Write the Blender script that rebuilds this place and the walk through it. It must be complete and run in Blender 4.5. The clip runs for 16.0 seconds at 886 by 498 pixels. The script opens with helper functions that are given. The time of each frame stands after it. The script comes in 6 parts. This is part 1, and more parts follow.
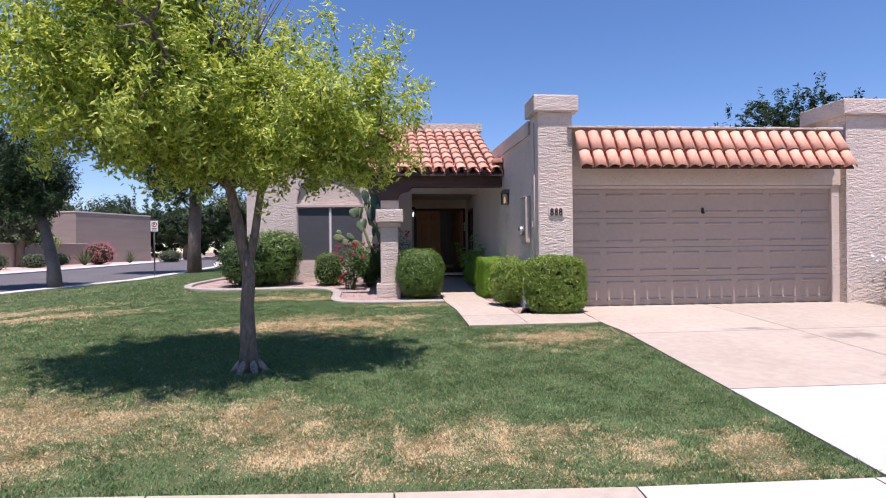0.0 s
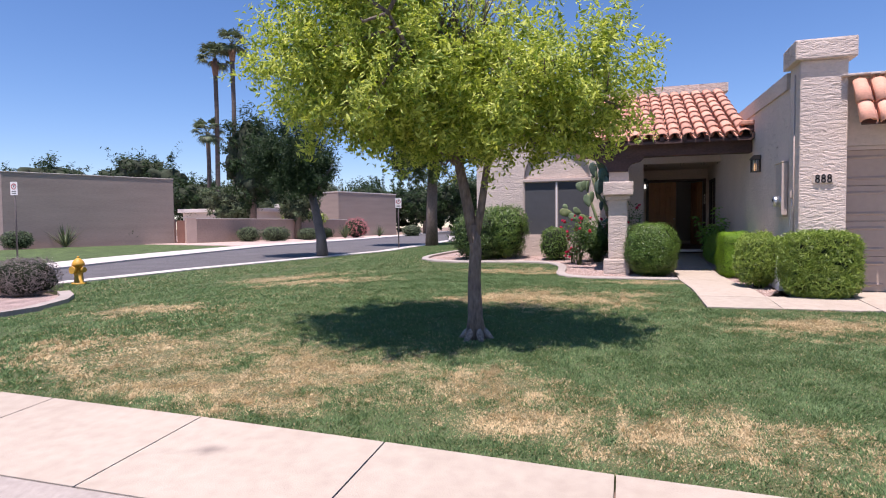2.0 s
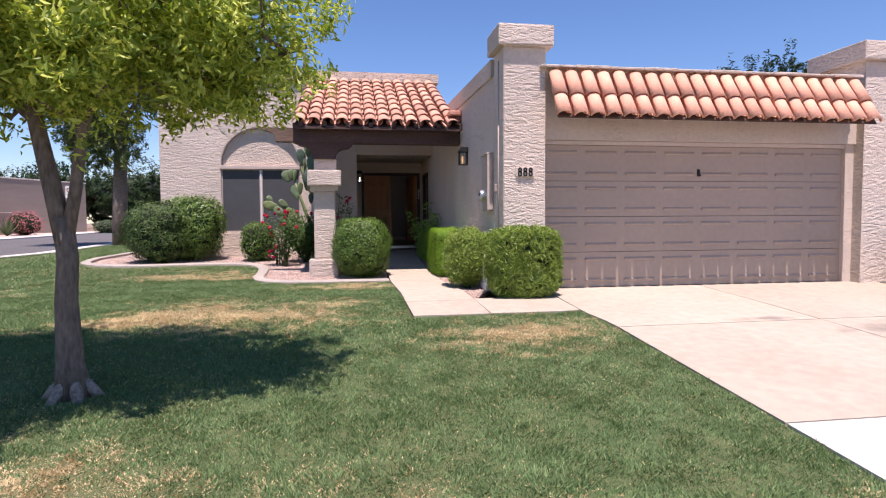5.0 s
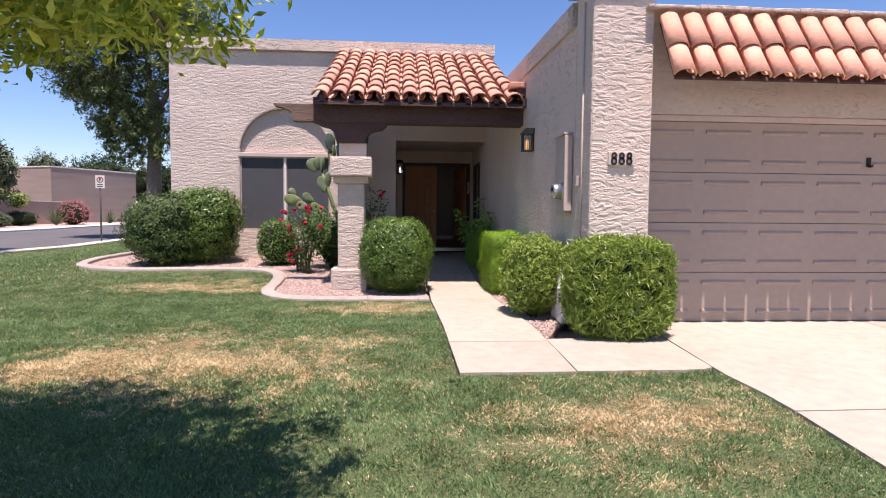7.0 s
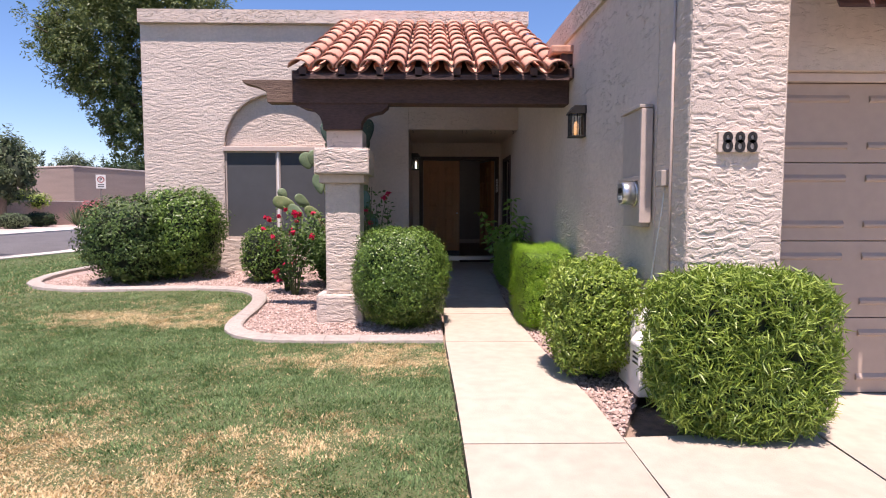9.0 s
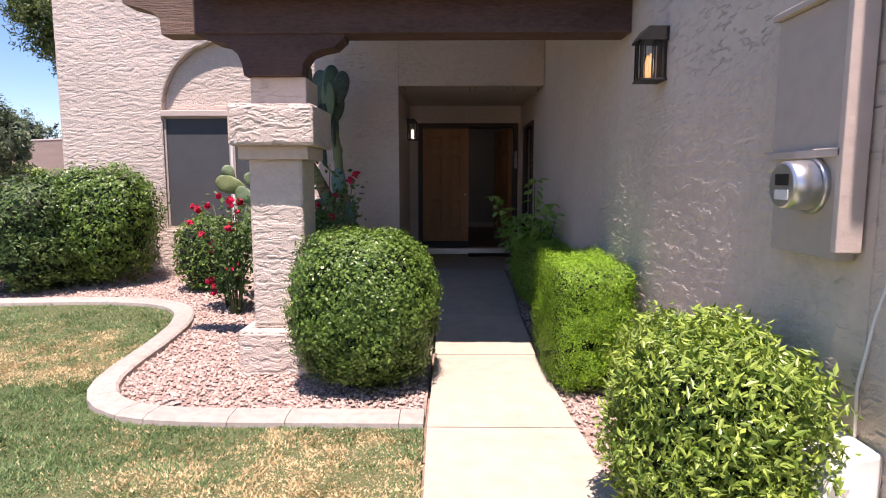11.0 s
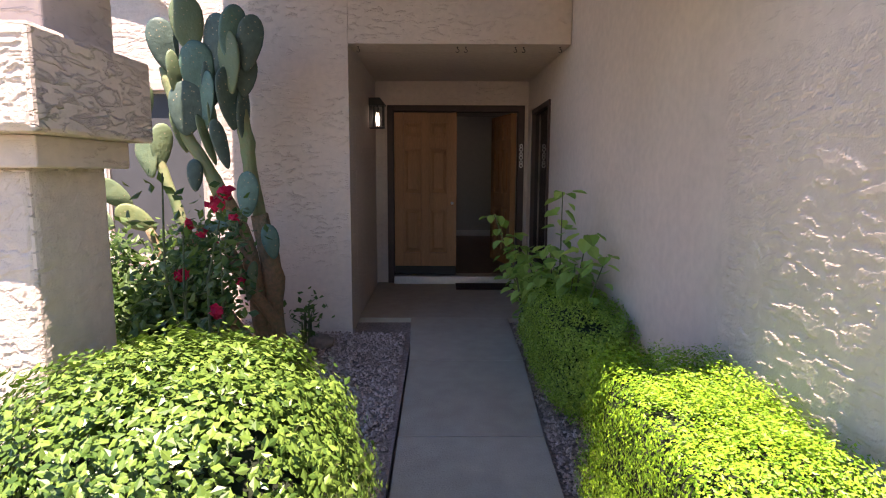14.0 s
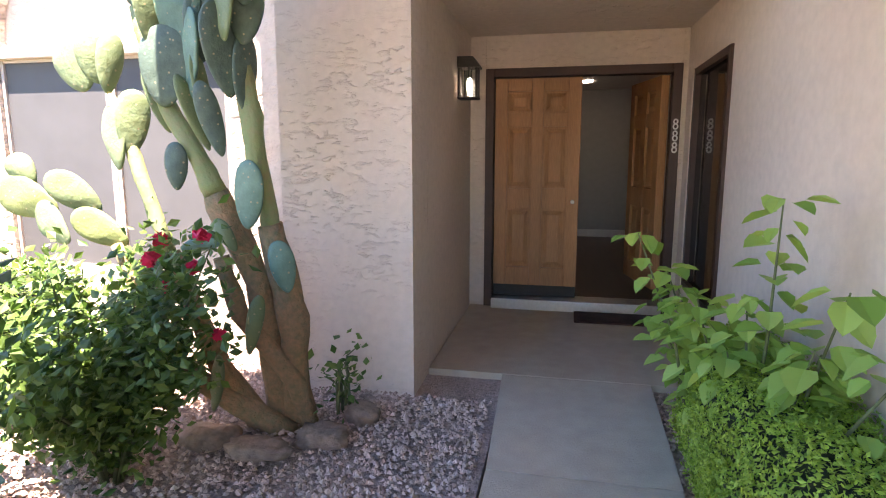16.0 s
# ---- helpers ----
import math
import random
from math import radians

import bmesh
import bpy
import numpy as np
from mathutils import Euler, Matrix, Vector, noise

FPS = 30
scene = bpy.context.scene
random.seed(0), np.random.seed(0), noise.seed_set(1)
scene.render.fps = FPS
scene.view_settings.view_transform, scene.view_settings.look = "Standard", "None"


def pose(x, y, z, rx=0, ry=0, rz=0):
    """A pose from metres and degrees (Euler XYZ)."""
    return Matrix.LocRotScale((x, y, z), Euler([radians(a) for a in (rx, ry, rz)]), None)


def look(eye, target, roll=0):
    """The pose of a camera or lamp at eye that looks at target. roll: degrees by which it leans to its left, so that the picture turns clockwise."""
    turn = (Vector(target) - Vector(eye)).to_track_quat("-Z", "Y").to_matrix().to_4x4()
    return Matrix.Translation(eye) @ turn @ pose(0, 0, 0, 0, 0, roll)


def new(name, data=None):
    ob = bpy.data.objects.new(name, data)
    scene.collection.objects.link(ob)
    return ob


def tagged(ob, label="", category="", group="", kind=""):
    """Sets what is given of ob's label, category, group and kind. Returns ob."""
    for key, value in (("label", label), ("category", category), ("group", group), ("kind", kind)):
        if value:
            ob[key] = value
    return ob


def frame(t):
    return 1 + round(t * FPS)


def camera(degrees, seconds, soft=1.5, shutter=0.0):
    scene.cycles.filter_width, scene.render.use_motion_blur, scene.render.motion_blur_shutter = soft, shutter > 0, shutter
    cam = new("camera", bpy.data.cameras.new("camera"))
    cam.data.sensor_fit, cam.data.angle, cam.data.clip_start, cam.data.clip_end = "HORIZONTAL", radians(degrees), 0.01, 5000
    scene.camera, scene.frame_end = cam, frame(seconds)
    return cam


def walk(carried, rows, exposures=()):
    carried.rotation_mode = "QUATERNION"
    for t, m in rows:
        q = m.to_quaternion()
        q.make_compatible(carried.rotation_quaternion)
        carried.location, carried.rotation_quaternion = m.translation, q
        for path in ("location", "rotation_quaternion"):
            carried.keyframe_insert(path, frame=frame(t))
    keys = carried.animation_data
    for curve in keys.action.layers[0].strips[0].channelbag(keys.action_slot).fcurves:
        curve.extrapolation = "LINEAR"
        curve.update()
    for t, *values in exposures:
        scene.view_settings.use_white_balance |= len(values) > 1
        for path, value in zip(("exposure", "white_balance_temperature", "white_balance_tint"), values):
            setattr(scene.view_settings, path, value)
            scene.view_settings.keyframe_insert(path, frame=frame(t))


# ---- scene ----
cam = camera(74.6, 16.0, soft=1.1)
PATH = [
    (0, (0.006, -3.691, 1.521), (0.178, -1.699, 1.517), -0.6),
    (0.5, (0.018, -3.666, 1.517), (0.054, -1.667, 1.486), -0.5),
    (1, (0.041, -3.659, 1.512), (-0.18, -1.672, 1.459), -0.5),
    (1.5, (0.027, -3.64, 1.51), (-0.466, -1.702, 1.44), -0.6),
    (2, (0.042, -3.619, 1.497), (-0.55, -1.71, 1.416), -0.6),
    (2.5, (0.077, -3.534, 1.488), (-0.256, -1.564, 1.411), -0.3),
    (3, (0.121, -3.38, 1.53), (0.294, -1.389, 1.465), 0.0),
    (5.5, (0.539, -1.151, 1.462), (0.841, 0.822, 1.342), -0.3),
    (6, (0.601, -0.603, 1.522), (0.844, 1.378, 1.39), 0.2),
    (6.5, (0.684, 0.01, 1.542), (0.875, 1.997, 1.415), 0.4),
    (7, (0.695, 0.607, 1.576), (0.834, 2.599, 1.452), 0.5),
    (7.5, (0.784, 1.148, 1.613), (0.887, 3.142, 1.49), 0.2),
    (8, (0.82, 1.673, 1.656), (0.895, 3.668, 1.531), -0.3),
    (8.5, (0.881, 2.155, 1.693), (0.935, 4.15, 1.567), -0.1),
    (11, (1.216, 5.04, 1.847), (1.19, 7.026, 1.613), -0.0),
    (11.5, (1.273, 5.532, 1.923), (1.227, 7.519, 1.697), 0.2),
    (12, (1.253, 5.954, 1.941), (1.194, 7.94, 1.715), 0.2),
    (12.5, (1.259, 6.361, 1.951), (1.196, 8.347, 1.719), 0.2),
    (13, (1.279, 6.749, 1.971), (1.224, 8.734, 1.74), 0.2),
    (13.5, (1.28, 7.149, 1.973), (1.241, 9.135, 1.735), 0.1),
    (14, (1.328, 7.617, 1.994), (1.334, 9.6, 1.73), 0.2),
    (14.5, (1.392, 8.097, 1.986), (1.416, 10.077, 1.705), 0.0),
    (15, (1.43, 8.526, 2.026), (1.427, 10.502, 1.716), 0.0),
    (15.5, (1.456, 8.993, 1.99), (1.33, 10.966, 1.688), 0.2),
    (16, (1.423, 9.379, 2.001), (1.007, 11.311, 1.691), -0.0),
]
EXPOSURES = [(0.0, 0.53, 6350, 28), (5.5, 0.70, 6750, 28), (8.5, 0.82, 6850, 30), (11.0, 1.05, 6950, 30), (12.5, 1.40, 7200, 33), (14.0, 2.12, 7550, 31), (15.0, 2.95, 7950, 28), (16.0, 3.6, 7900, 27)]
walk(cam, [(t, look(eye, target, roll)) for t, eye, target, roll in PATH], EXPOSURES)

# ---- world, sun ----
SUN_EL, SUN_AZ = 74.0, -1.8          # degrees: height, and turn from straight behind the first view towards its left
world = bpy.data.worlds.new("sky_world")
scene.world = world
world.use_nodes = True
wn = world.node_tree.nodes
sky = wn.new("ShaderNodeTexSky")
sky.sky_type = "NISHITA"
sky.sun_disc = False
sky.sun_elevation = radians(SUN_EL)
sky.sun_rotation = radians(180 + SUN_AZ)
sky.air_density, sky.dust_density, sky.ozone_density = 1.0, 0.0, 6.0
deep = wn.new("ShaderNodeHueSaturation")
deep.inputs["Saturation"].default_value, deep.inputs["Hue"].default_value = 1.12, 0.5
world.node_tree.links.new(sky.outputs[0], deep.inputs["Color"])
world.node_tree.links.new(deep.outputs[0], wn["Background"].inputs["Color"])
wn["Background"].inputs["Strength"].default_value = 0.10
sun = new("sun", bpy.data.lights.new("sun", "SUN"))
sun.data.energy, sun.data.angle, sun.data.color = 4.75, radians(0.53), (1.0, 0.955, 0.89)
_el, _az = radians(SUN_EL), radians(SUN_AZ)
SUNDIR = Vector((math.sin(_az) * math.cos(_el), -math.cos(_az) * math.cos(_el), math.sin(_el)))
sun.matrix_world = look(SUNDIR * 30, (0, 0, 0))


# ---- materials ----
def mat(name, col, rough=0.85, var=0.12, scale=6.0, bump=0.0, bscale=60.0, metal=0.0, spec=0.4, col2=None, stretch=(1, 1, 1), fine=0.0, rand=0.0):
    """A painted, stained or grown surface: base colour with two scales of change, and fine relief."""
    m = bpy.data.materials.new(name)
    m.use_nodes = True
    n, l = m.node_tree.nodes, m.node_tree.links
    b = n["Principled BSDF"]
    b.inputs["Roughness"].default_value = rough
    b.inputs["Metallic"].default_value = metal
    b.inputs["Specular IOR Level"].default_value = spec
    tc = n.new("ShaderNodeTexCoord")
    mp = n.new("ShaderNodeMapping")
    mp.inputs["Scale"].default_value = stretch
    l.new(tc.outputs["Object"], mp.inputs["Vector"])
    big, small = n.new("ShaderNodeTexNoise"), n.new("ShaderNodeTexNoise")
    big.inputs["Scale"].default_value, big.inputs["Detail"].default_value = scale * 0.25, 5
    small.inputs["Scale"].default_value, small.inputs["Detail"].default_value = scale * 4, 6
    for t in (big, small):
        l.new(mp.outputs[0], t.inputs["Vector"])
    mix = n.new("ShaderNodeMix")
    mix.data_type = "RGBA"
    c2 = col2 or tuple(c * (1 - 2.2 * var) for c in col)
    mix.inputs[6].default_value = (*[min(1, c * (1 + var)) for c in col], 1)
    mix.inputs[7].default_value = (*c2, 1)
    add = n.new("ShaderNodeMath")
    add.operation = "MULTIPLY_ADD"
    add.inputs[1].default_value = 0.5
    l.new(small.outputs["Fac"], add.inputs[0])
    half = n.new("ShaderNodeMath")
    half.operation = "MULTIPLY"
    half.inputs[1].default_value = 0.5
    l.new(big.outputs["Fac"], half.inputs[0])
    l.new(half.outputs[0], add.inputs[2])
    ramp = n.new("ShaderNodeMapRange")
    ramp.inputs["From Min"].default_value, ramp.inputs["From Max"].default_value = 0.34, 0.66
    l.new(add.outputs[0], ramp.inputs["Value"])
    l.new(ramp.outputs[0], mix.inputs[0])
    out = mix.outputs[2]
    if rand:
        oi = n.new("ShaderNodeObjectInfo")
        hs = n.new("ShaderNodeHueSaturation")
        mr = n.new("ShaderNodeMapRange")
        mr.inputs["To Min"].default_value, mr.inputs["To Max"].default_value = 1 - rand, 1 + rand
        l.new(oi.outputs["Random"], mr.inputs["Value"])
        l.new(mr.outputs[0], hs.inputs["Value"])
        l.new(out, hs.inputs["Color"])
        out = hs.outputs[0]
    l.new(out, b.inputs["Base Color"])
    if bump:
        bt = n.new("ShaderNodeTexNoise")
        bt.inputs["Scale"].default_value, bt.inputs["Detail"].default_value, bt.inputs["Roughness"].default_value = bscale, 6, 0.6
        l.new(mp.outputs[0], bt.inputs["Vector"])
        bp = n.new("ShaderNodeBump")
        bp.inputs["Strength"].default_value, bp.inputs["Distance"].default_value = bump, 0.02
        l.new(bt.outputs["Fac"], bp.inputs["Height"])
        l.new(bp.outputs[0], b.inputs["Normal"])
    return m


def stucco_mat(name, col, depth=1.0, worn=None):
    """Skip-trowelled stucco: flat plaster with torn ridges that run across."""
    m = mat(name, col, rough=0.9, var=0.05, scale=5, spec=0.2)
    n, l = m.node_tree.nodes, m.node_tree.links
    b = n["Principled BSDF"]
    geo = n.new("ShaderNodeNewGeometry")
    mp = n.new("ShaderNodeMapping")
    mp.inputs["Scale"].default_value = (0.34, 0.34, 1.0)
    l.new(geo.outputs["Position"], mp.inputs["Vector"])
    warp = n.new("ShaderNodeTexNoise")
    warp.inputs["Scale"].default_value, warp.inputs["Detail"].default_value, warp.inputs["Distortion"].default_value = 33.0, 5, 0.5
    warp.inputs["Roughness"].default_value = 0.6
    l.new(mp.outputs[0], warp.inputs["Vector"])
    ridge = n.new("ShaderNodeMapRange")
    ridge.interpolation_type = "SMOOTHSTEP"
    ridge.inputs["From Min"].default_value, ridge.inputs["From Max"].default_value = (0.475, 0.595) if depth > 0.7 else (0.53, 0.68)
    l.new(warp.outputs["Fac"], ridge.inputs["Value"])
    fine = n.new("ShaderNodeTexNoise")
    fine.inputs["Scale"].default_value, fine.inputs["Detail"].default_value = 95.0, 5
    l.new(geo.outputs["Position"], fine.inputs["Vector"])
    patchy = n.new("ShaderNodeTexNoise")
    patchy.inputs["Scale"].default_value, patchy.inputs["Detail"].default_value = 2.2, 3
    l.new(geo.outputs["Position"], patchy.inputs["Vector"])
    pm = n.new("ShaderNodeMapRange")
    pm.inputs["From Min"].default_value, pm.inputs["From Max"].default_value = 0.35, 0.62
    pm.inputs["To Min"].default_value = 0.55 if depth > 0.7 else 0.12
    l.new(patchy.outputs["Fac"], pm.inputs["Value"])
    rg = n.new("ShaderNodeMath")
    rg.operation = "MULTIPLY"
    l.new(ridge.outputs[0], rg.inputs[0])
    l.new(pm.outputs[0], rg.inputs[1])
    add = n.new("ShaderNodeMath")
    add.operation = "MULTIPLY_ADD"
    add.inputs[1].default_value = 0.18
    l.new(fine.outputs["Fac"], add.inputs[0])
    l.new(rg.outputs[0], add.inputs[2])
    bp = n.new("ShaderNodeBump")
    bp.inputs["Strength"].default_value, bp.inputs["Distance"].default_value = 1.0, 0.016 * depth
    l.new(add.outputs[0], bp.inputs["Height"])
    l.new(bp.outputs[0], b.inputs["Normal"])
    if worn:
        sep = n.new("ShaderNodeSeparateXYZ")
        l.new(geo.outputs["Position"], sep.inputs[0])
        wr = n.new("ShaderNodeMapRange")
        wr.inputs["From Min"].default_value, wr.inputs["From Max"].default_value = worn
        wr.inputs["To Min"].default_value, wr.inputs["To Max"].default_value = 1.0, 0.13
        l.new(sep.outputs[1], wr.inputs["Value"])
        l.new(wr.outputs[0], bp.inputs["Strength"])
    return m


def leaf_mat(name, col, col2, rough=0.5, trans=0.3, spec=0.35):
    """Leaves that differ one by one, and let some light through."""
    m = bpy.data.materials.new(name)
    m.use_nodes = True
    n, l = m.node_tree.nodes, m.node_tree.links
    b = n["Principled BSDF"]
    b.inputs["Roughness"].default_value = rough
    b.inputs["Specular IOR Level"].default_value = spec
    geo = n.new("ShaderNodeNewGeometry")
    mix = n.new("ShaderNodeMix")
    mix.data_type = "RGBA"
    mix.inputs[6].default_value, mix.inputs[7].default_value = (*col, 1), (*col2, 1)
    l.new(geo.outputs["Random Per Island"], mix.inputs[0])
    l.new(mix.outputs[2], b.inputs["Base Color"])
    tr = n.new("ShaderNodeBsdfTranslucent")
    hs = n.new("ShaderNodeHueSaturation")
    hs.inputs["Value"].default_value, hs.inputs["Saturation"].default_value = 1.5, 1.1
    l.new(mix.outputs[2], hs.inputs["Color"])
    l.new(hs.outputs[0], tr.inputs["Color"])
    ms = n.new("ShaderNodeMixShader")
    ms.inputs[0].default_value = trans
    l.new(b.outputs[0], ms.inputs[1])
    l.new(tr.outputs[0], ms.inputs[2])
    l.new(ms.outputs[0], n["Material Output"].inputs["Surface"])
    return m


def glow_mat(name, col, power):
    m = bpy.data.materials.new(name)
    m.use_nodes = True
    b = m.node_tree.nodes["Principled BSDF"]
    b.inputs["Emission Color"].default_value = (*col, 1)
    b.inputs["Emission Strength"].default_value = power
    return m


def glass_mat(name, col=(0.9, 0.95, 0.95)):
    m = bpy.data.materials.new(name)
    m.use_nodes = True
    b = m.node_tree.nodes["Principled BSDF"]
    b.inputs["Base Color"].default_value = (*col, 1)
    b.inputs["Roughness"].default_value = 0.03
    b.inputs["Transmission Weight"].default_value = 1.0
    b.inputs["IOR"].default_value = 1.45
    return m


STUCCO = stucco_mat("rough_stucco", (0.64, 0.54, 0.46), 1.0)
PLASTER = mat("raked_stucco", (0.64, 0.54, 0.46), 0.9, 0.06, 5, 0.35, 110, spec=0.2)
PLASTER_SIDE = mat("raked_side_stucco", (0.62, 0.52, 0.44), 0.85, 0.06, 5, 0.3, 110, spec=0.25)
SMOOTH = stucco_mat("worn_smooth_stucco", (0.62, 0.52, 0.44), 0.38)
MIDROUGH = stucco_mat("trowelled_stucco", (0.62, 0.52, 0.44), 0.6, (8.2, 10.0))
TRIM = mat("painted_trim", (0.56, 0.46, 0.40), 0.7, 0.05, 4, 0.15, 40)
DOORPAINT = mat("garage_paint", (0.43, 0.33, 0.265), 0.55, 0.04, 3, 0.06, 120)
DARKWOOD = mat("brown_stained_beam", (0.105, 0.058, 0.048), 0.75, 0.2, 5, 0.4, 30, stretch=(1, 4, 4))
# Lighter copy of the beam wood: sunlight on the tail put into its colour.
TAILWOOD = mat("sunlit_beam_end", (0.20, 0.13, 0.095), 0.8, 0.2, 6, 0.5, 30, stretch=(0.4, 4, 4))
TILE = mat("clay_tile", (0.62, 0.325, 0.225), 0.85, 0.16, 7, 0.35, 50, col2=(0.46, 0.225, 0.155), rand=0.22)
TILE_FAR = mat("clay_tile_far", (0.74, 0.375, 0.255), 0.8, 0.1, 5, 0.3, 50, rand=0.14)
CONCRETE = mat("concrete", (0.43, 0.375, 0.298), 0.9, 0.06, 2.2, 0.3, 90, col2=(0.37, 0.31, 0.243), rand=0.05)


def stain(m, spots, col, strength):
    """Old spills on a slab: uneven blots at their places (x, y, half length, half width, turn in degrees)."""
    n, l = m.node_tree.nodes, m.node_tree.links
    b = n["Principled BSDF"]
    geo = n.new("ShaderNodeNewGeometry")
    wob = n.new("ShaderNodeTexNoise")
    wob.inputs["Scale"].default_value, wob.inputs["Detail"].default_value = 3.5, 6
    l.new(geo.outputs["Position"], wob.inputs["Vector"])
    for x, y, a, c, turn in spots:
        mp = n.new("ShaderNodeMapping")
        mp.vector_type = "TEXTURE"
        mp.inputs["Location"].default_value, mp.inputs["Rotation"].default_value, mp.inputs["Scale"].default_value = (x, y, 0), (0, 0, radians(turn)), (a, c, 50)
        l.new(geo.outputs["Position"], mp.inputs["Vector"])
        ln = n.new("ShaderNodeVectorMath")
        ln.operation = "LENGTH"
        l.new(mp.outputs[0], ln.inputs[0])
        s = n.new("ShaderNodeMath")
        s.operation = "MULTIPLY_ADD"
        s.inputs[1].default_value = 2.4
        l.new(wob.outputs["Fac"], s.inputs[0])
        l.new(ln.outputs["Value"], s.inputs[2])
        mr = n.new("ShaderNodeMapRange")
        mr.interpolation_type = "SMOOTHSTEP"
        mr.inputs["From Min"].default_value, mr.inputs["From Max"].default_value = 1.3, 2.3
        mr.inputs["To Min"].default_value, mr.inputs["To Max"].default_value = strength, 0.0
        l.new(s.outputs[0], mr.inputs["Value"])
        mx = n.new("ShaderNodeMix")
        mx.data_type = "RGBA"
        mx.inputs[7].default_value = (*col, 1)
        l.new(mr.outputs[0], mx.inputs[0])
        l.new(b.inputs["Base Color"].links[0].from_socket, mx.inputs[6])
        l.new(mx.outputs[2], b.inputs["Base Color"])


stain(CONCRETE, [(6.25, 3.75, 0.75, 0.28, 12), (5.15, 4.32, 0.5, 0.10, 2), (-2.6, -0.42, 0.3, 0.10, 20), (5.4, 2.1, 0.6, 0.05, 30)], (0.20, 0.165, 0.14), 0.8)
CONCRETE_W = mat("white_concrete", (0.55, 0.515, 0.465), 0.9, 0.05, 2.0, 0.3, 90, col2=(0.48, 0.44, 0.40), rand=0.04)
CURB = mat("bed_curb_concrete", (0.38, 0.335, 0.29), 0.9, 0.1, 5, 0.35, 70)
ASPHALT = mat("asphalt", (0.12, 0.115, 0.115), 0.9, 0.12, 5, 0.5, 140)
SOIL = mat("dry_soil", (0.28, 0.20, 0.15), 0.95, 0.2, 4, 0.5, 50)
GRAVEL_GROUND = mat("gravel_fines", (0.40, 0.30, 0.26), 0.95, 0.25, 12, 0.8, 80)
BARK = mat("tree_bark", (0.20, 0.155, 0.125), 0.9, 0.3, 9, 0.9, 28, stretch=(1, 1, 0.3))
WHITE_ROOT = mat("whitewashed_bark", (0.32, 0.265, 0.225), 0.9, 0.25, 12, 0.7, 40)
TWIG = mat("twig", (0.10, 0.075, 0.05), 0.9, 0.2, 10, 0.3, 60)
SCREEN = mat("sun_screen_mesh", (0.075, 0.08, 0.085), 0.75, 0.06, 1.2, 0.1, 500)
METAL = mat("grey_painted_metal", (0.47, 0.40, 0.35), 0.5, 0.05, 4, 0.05, 60)
WHITE = mat("white_paint", (0.78, 0.76, 0.73), 0.5, 0.04, 3, 0.05, 60)
STEEL = mat("brushed_steel", (0.62, 0.62, 0.62), 0.32, 0.06, 8, 0.03, 80, metal=0.9)
BLACKMETAL = mat("dark_lantern_metal", (0.03, 0.027, 0.025), 0.5, 0.1, 6, 0.1, 60, metal=0.3)
GLASS = glass_mat("lamp_glass")
BULB = glow_mat("warm_bulb", (1.0, 0.48, 0.13), 0.55)
BULB_W = glow_mat("porch_bulb", (1.0, 0.88, 0.72), 2.0)
OAK = mat("stained_pine_door", (0.40, 0.195, 0.085), 0.5, 0.12, 5, 0.12, 40, stretch=(6, 6, 0.6))
BROWNFRAME = mat("brown_door_frame", (0.055, 0.027, 0.02), 0.5, 0.1, 5, 0.1, 40)
LEAF_TREE = leaf_mat("ash_leaf", (0.13, 0.22, 0.03), (0.60, 0.64, 0.13), trans=0.32)
LEAF_BOX = leaf_mat("clipped_shrub_leaf", (0.035, 0.085, 0.014), (0.155, 0.25, 0.045), rough=0.33, trans=0.10)
LEAF_LIME = leaf_mat("lime_hedge_leaf", (0.07, 0.185, 0.011), (0.26, 0.44, 0.027), rough=0.45, trans=0.12)
LEAF_OLEA = leaf_mat("long_leaf_hedge", (0.095, 0.17, 0.025), (0.33, 0.43, 0.08), rough=0.4, trans=0.15)
LEAF_SHADE = leaf_mat("shaded_hedge_leaf", (0.12, 0.24, 0.03), (0.34, 0.50, 0.09), rough=0.45, trans=0.3)
LEAF_DARK = leaf_mat("dark_tree_leaf", (0.017, 0.036, 0.014), (0.042, 0.075, 0.026), trans=0.15, spec=0.15)
LEAF_GREY = leaf_mat("grey_green_leaf", (0.06, 0.09, 0.045), (0.13, 0.17, 0.08), trans=0.12)
LEAF_TALL = leaf_mat("tall_tree_leaf", (0.05, 0.085, 0.028), (0.18, 0.22, 0.075), trans=0.25)
LEAF_MID = leaf_mat("mid_green_leaf", (0.02, 0.05, 0.012), (0.10, 0.165, 0.035), trans=0.08)
# Near-black green that stands for the shade deep among shrub leaves.
CORE = mat("shrub_inner_shade", (0.02, 0.03, 0.012), 0.95, 0.3, 10, 0.5, 40)


# ---- building helpers ----
def part(name, bm, material, parent=None, label=""):
    me = bpy.data.meshes.new(name)
    bm.normal_update()
    bm.to_mesh(me)
    bm.free()
    me.materials.append(material)
    ob = new(name, me)
    if parent:
        ob.parent = parent
    if label:
        ob["label"] = label
    return ob


def raw(name, verts, faces, material, parent=None, smooth=False):
    me = bpy.data.meshes.new(name)
    me.from_pydata(verts, [], faces)
    me.materials.append(material)
    if smooth:
        me.polygons.foreach_set("use_smooth", [True] * len(me.polygons))
    ob = new(name, me)
    if parent:
        ob.parent = parent
    return ob


def thing(name, label, category, group="", at=(0, 0, 0)):
    e = new(name)
    e.empty_display_size = 0.1
    e.location = at
    return tagged(e, label, category, group)


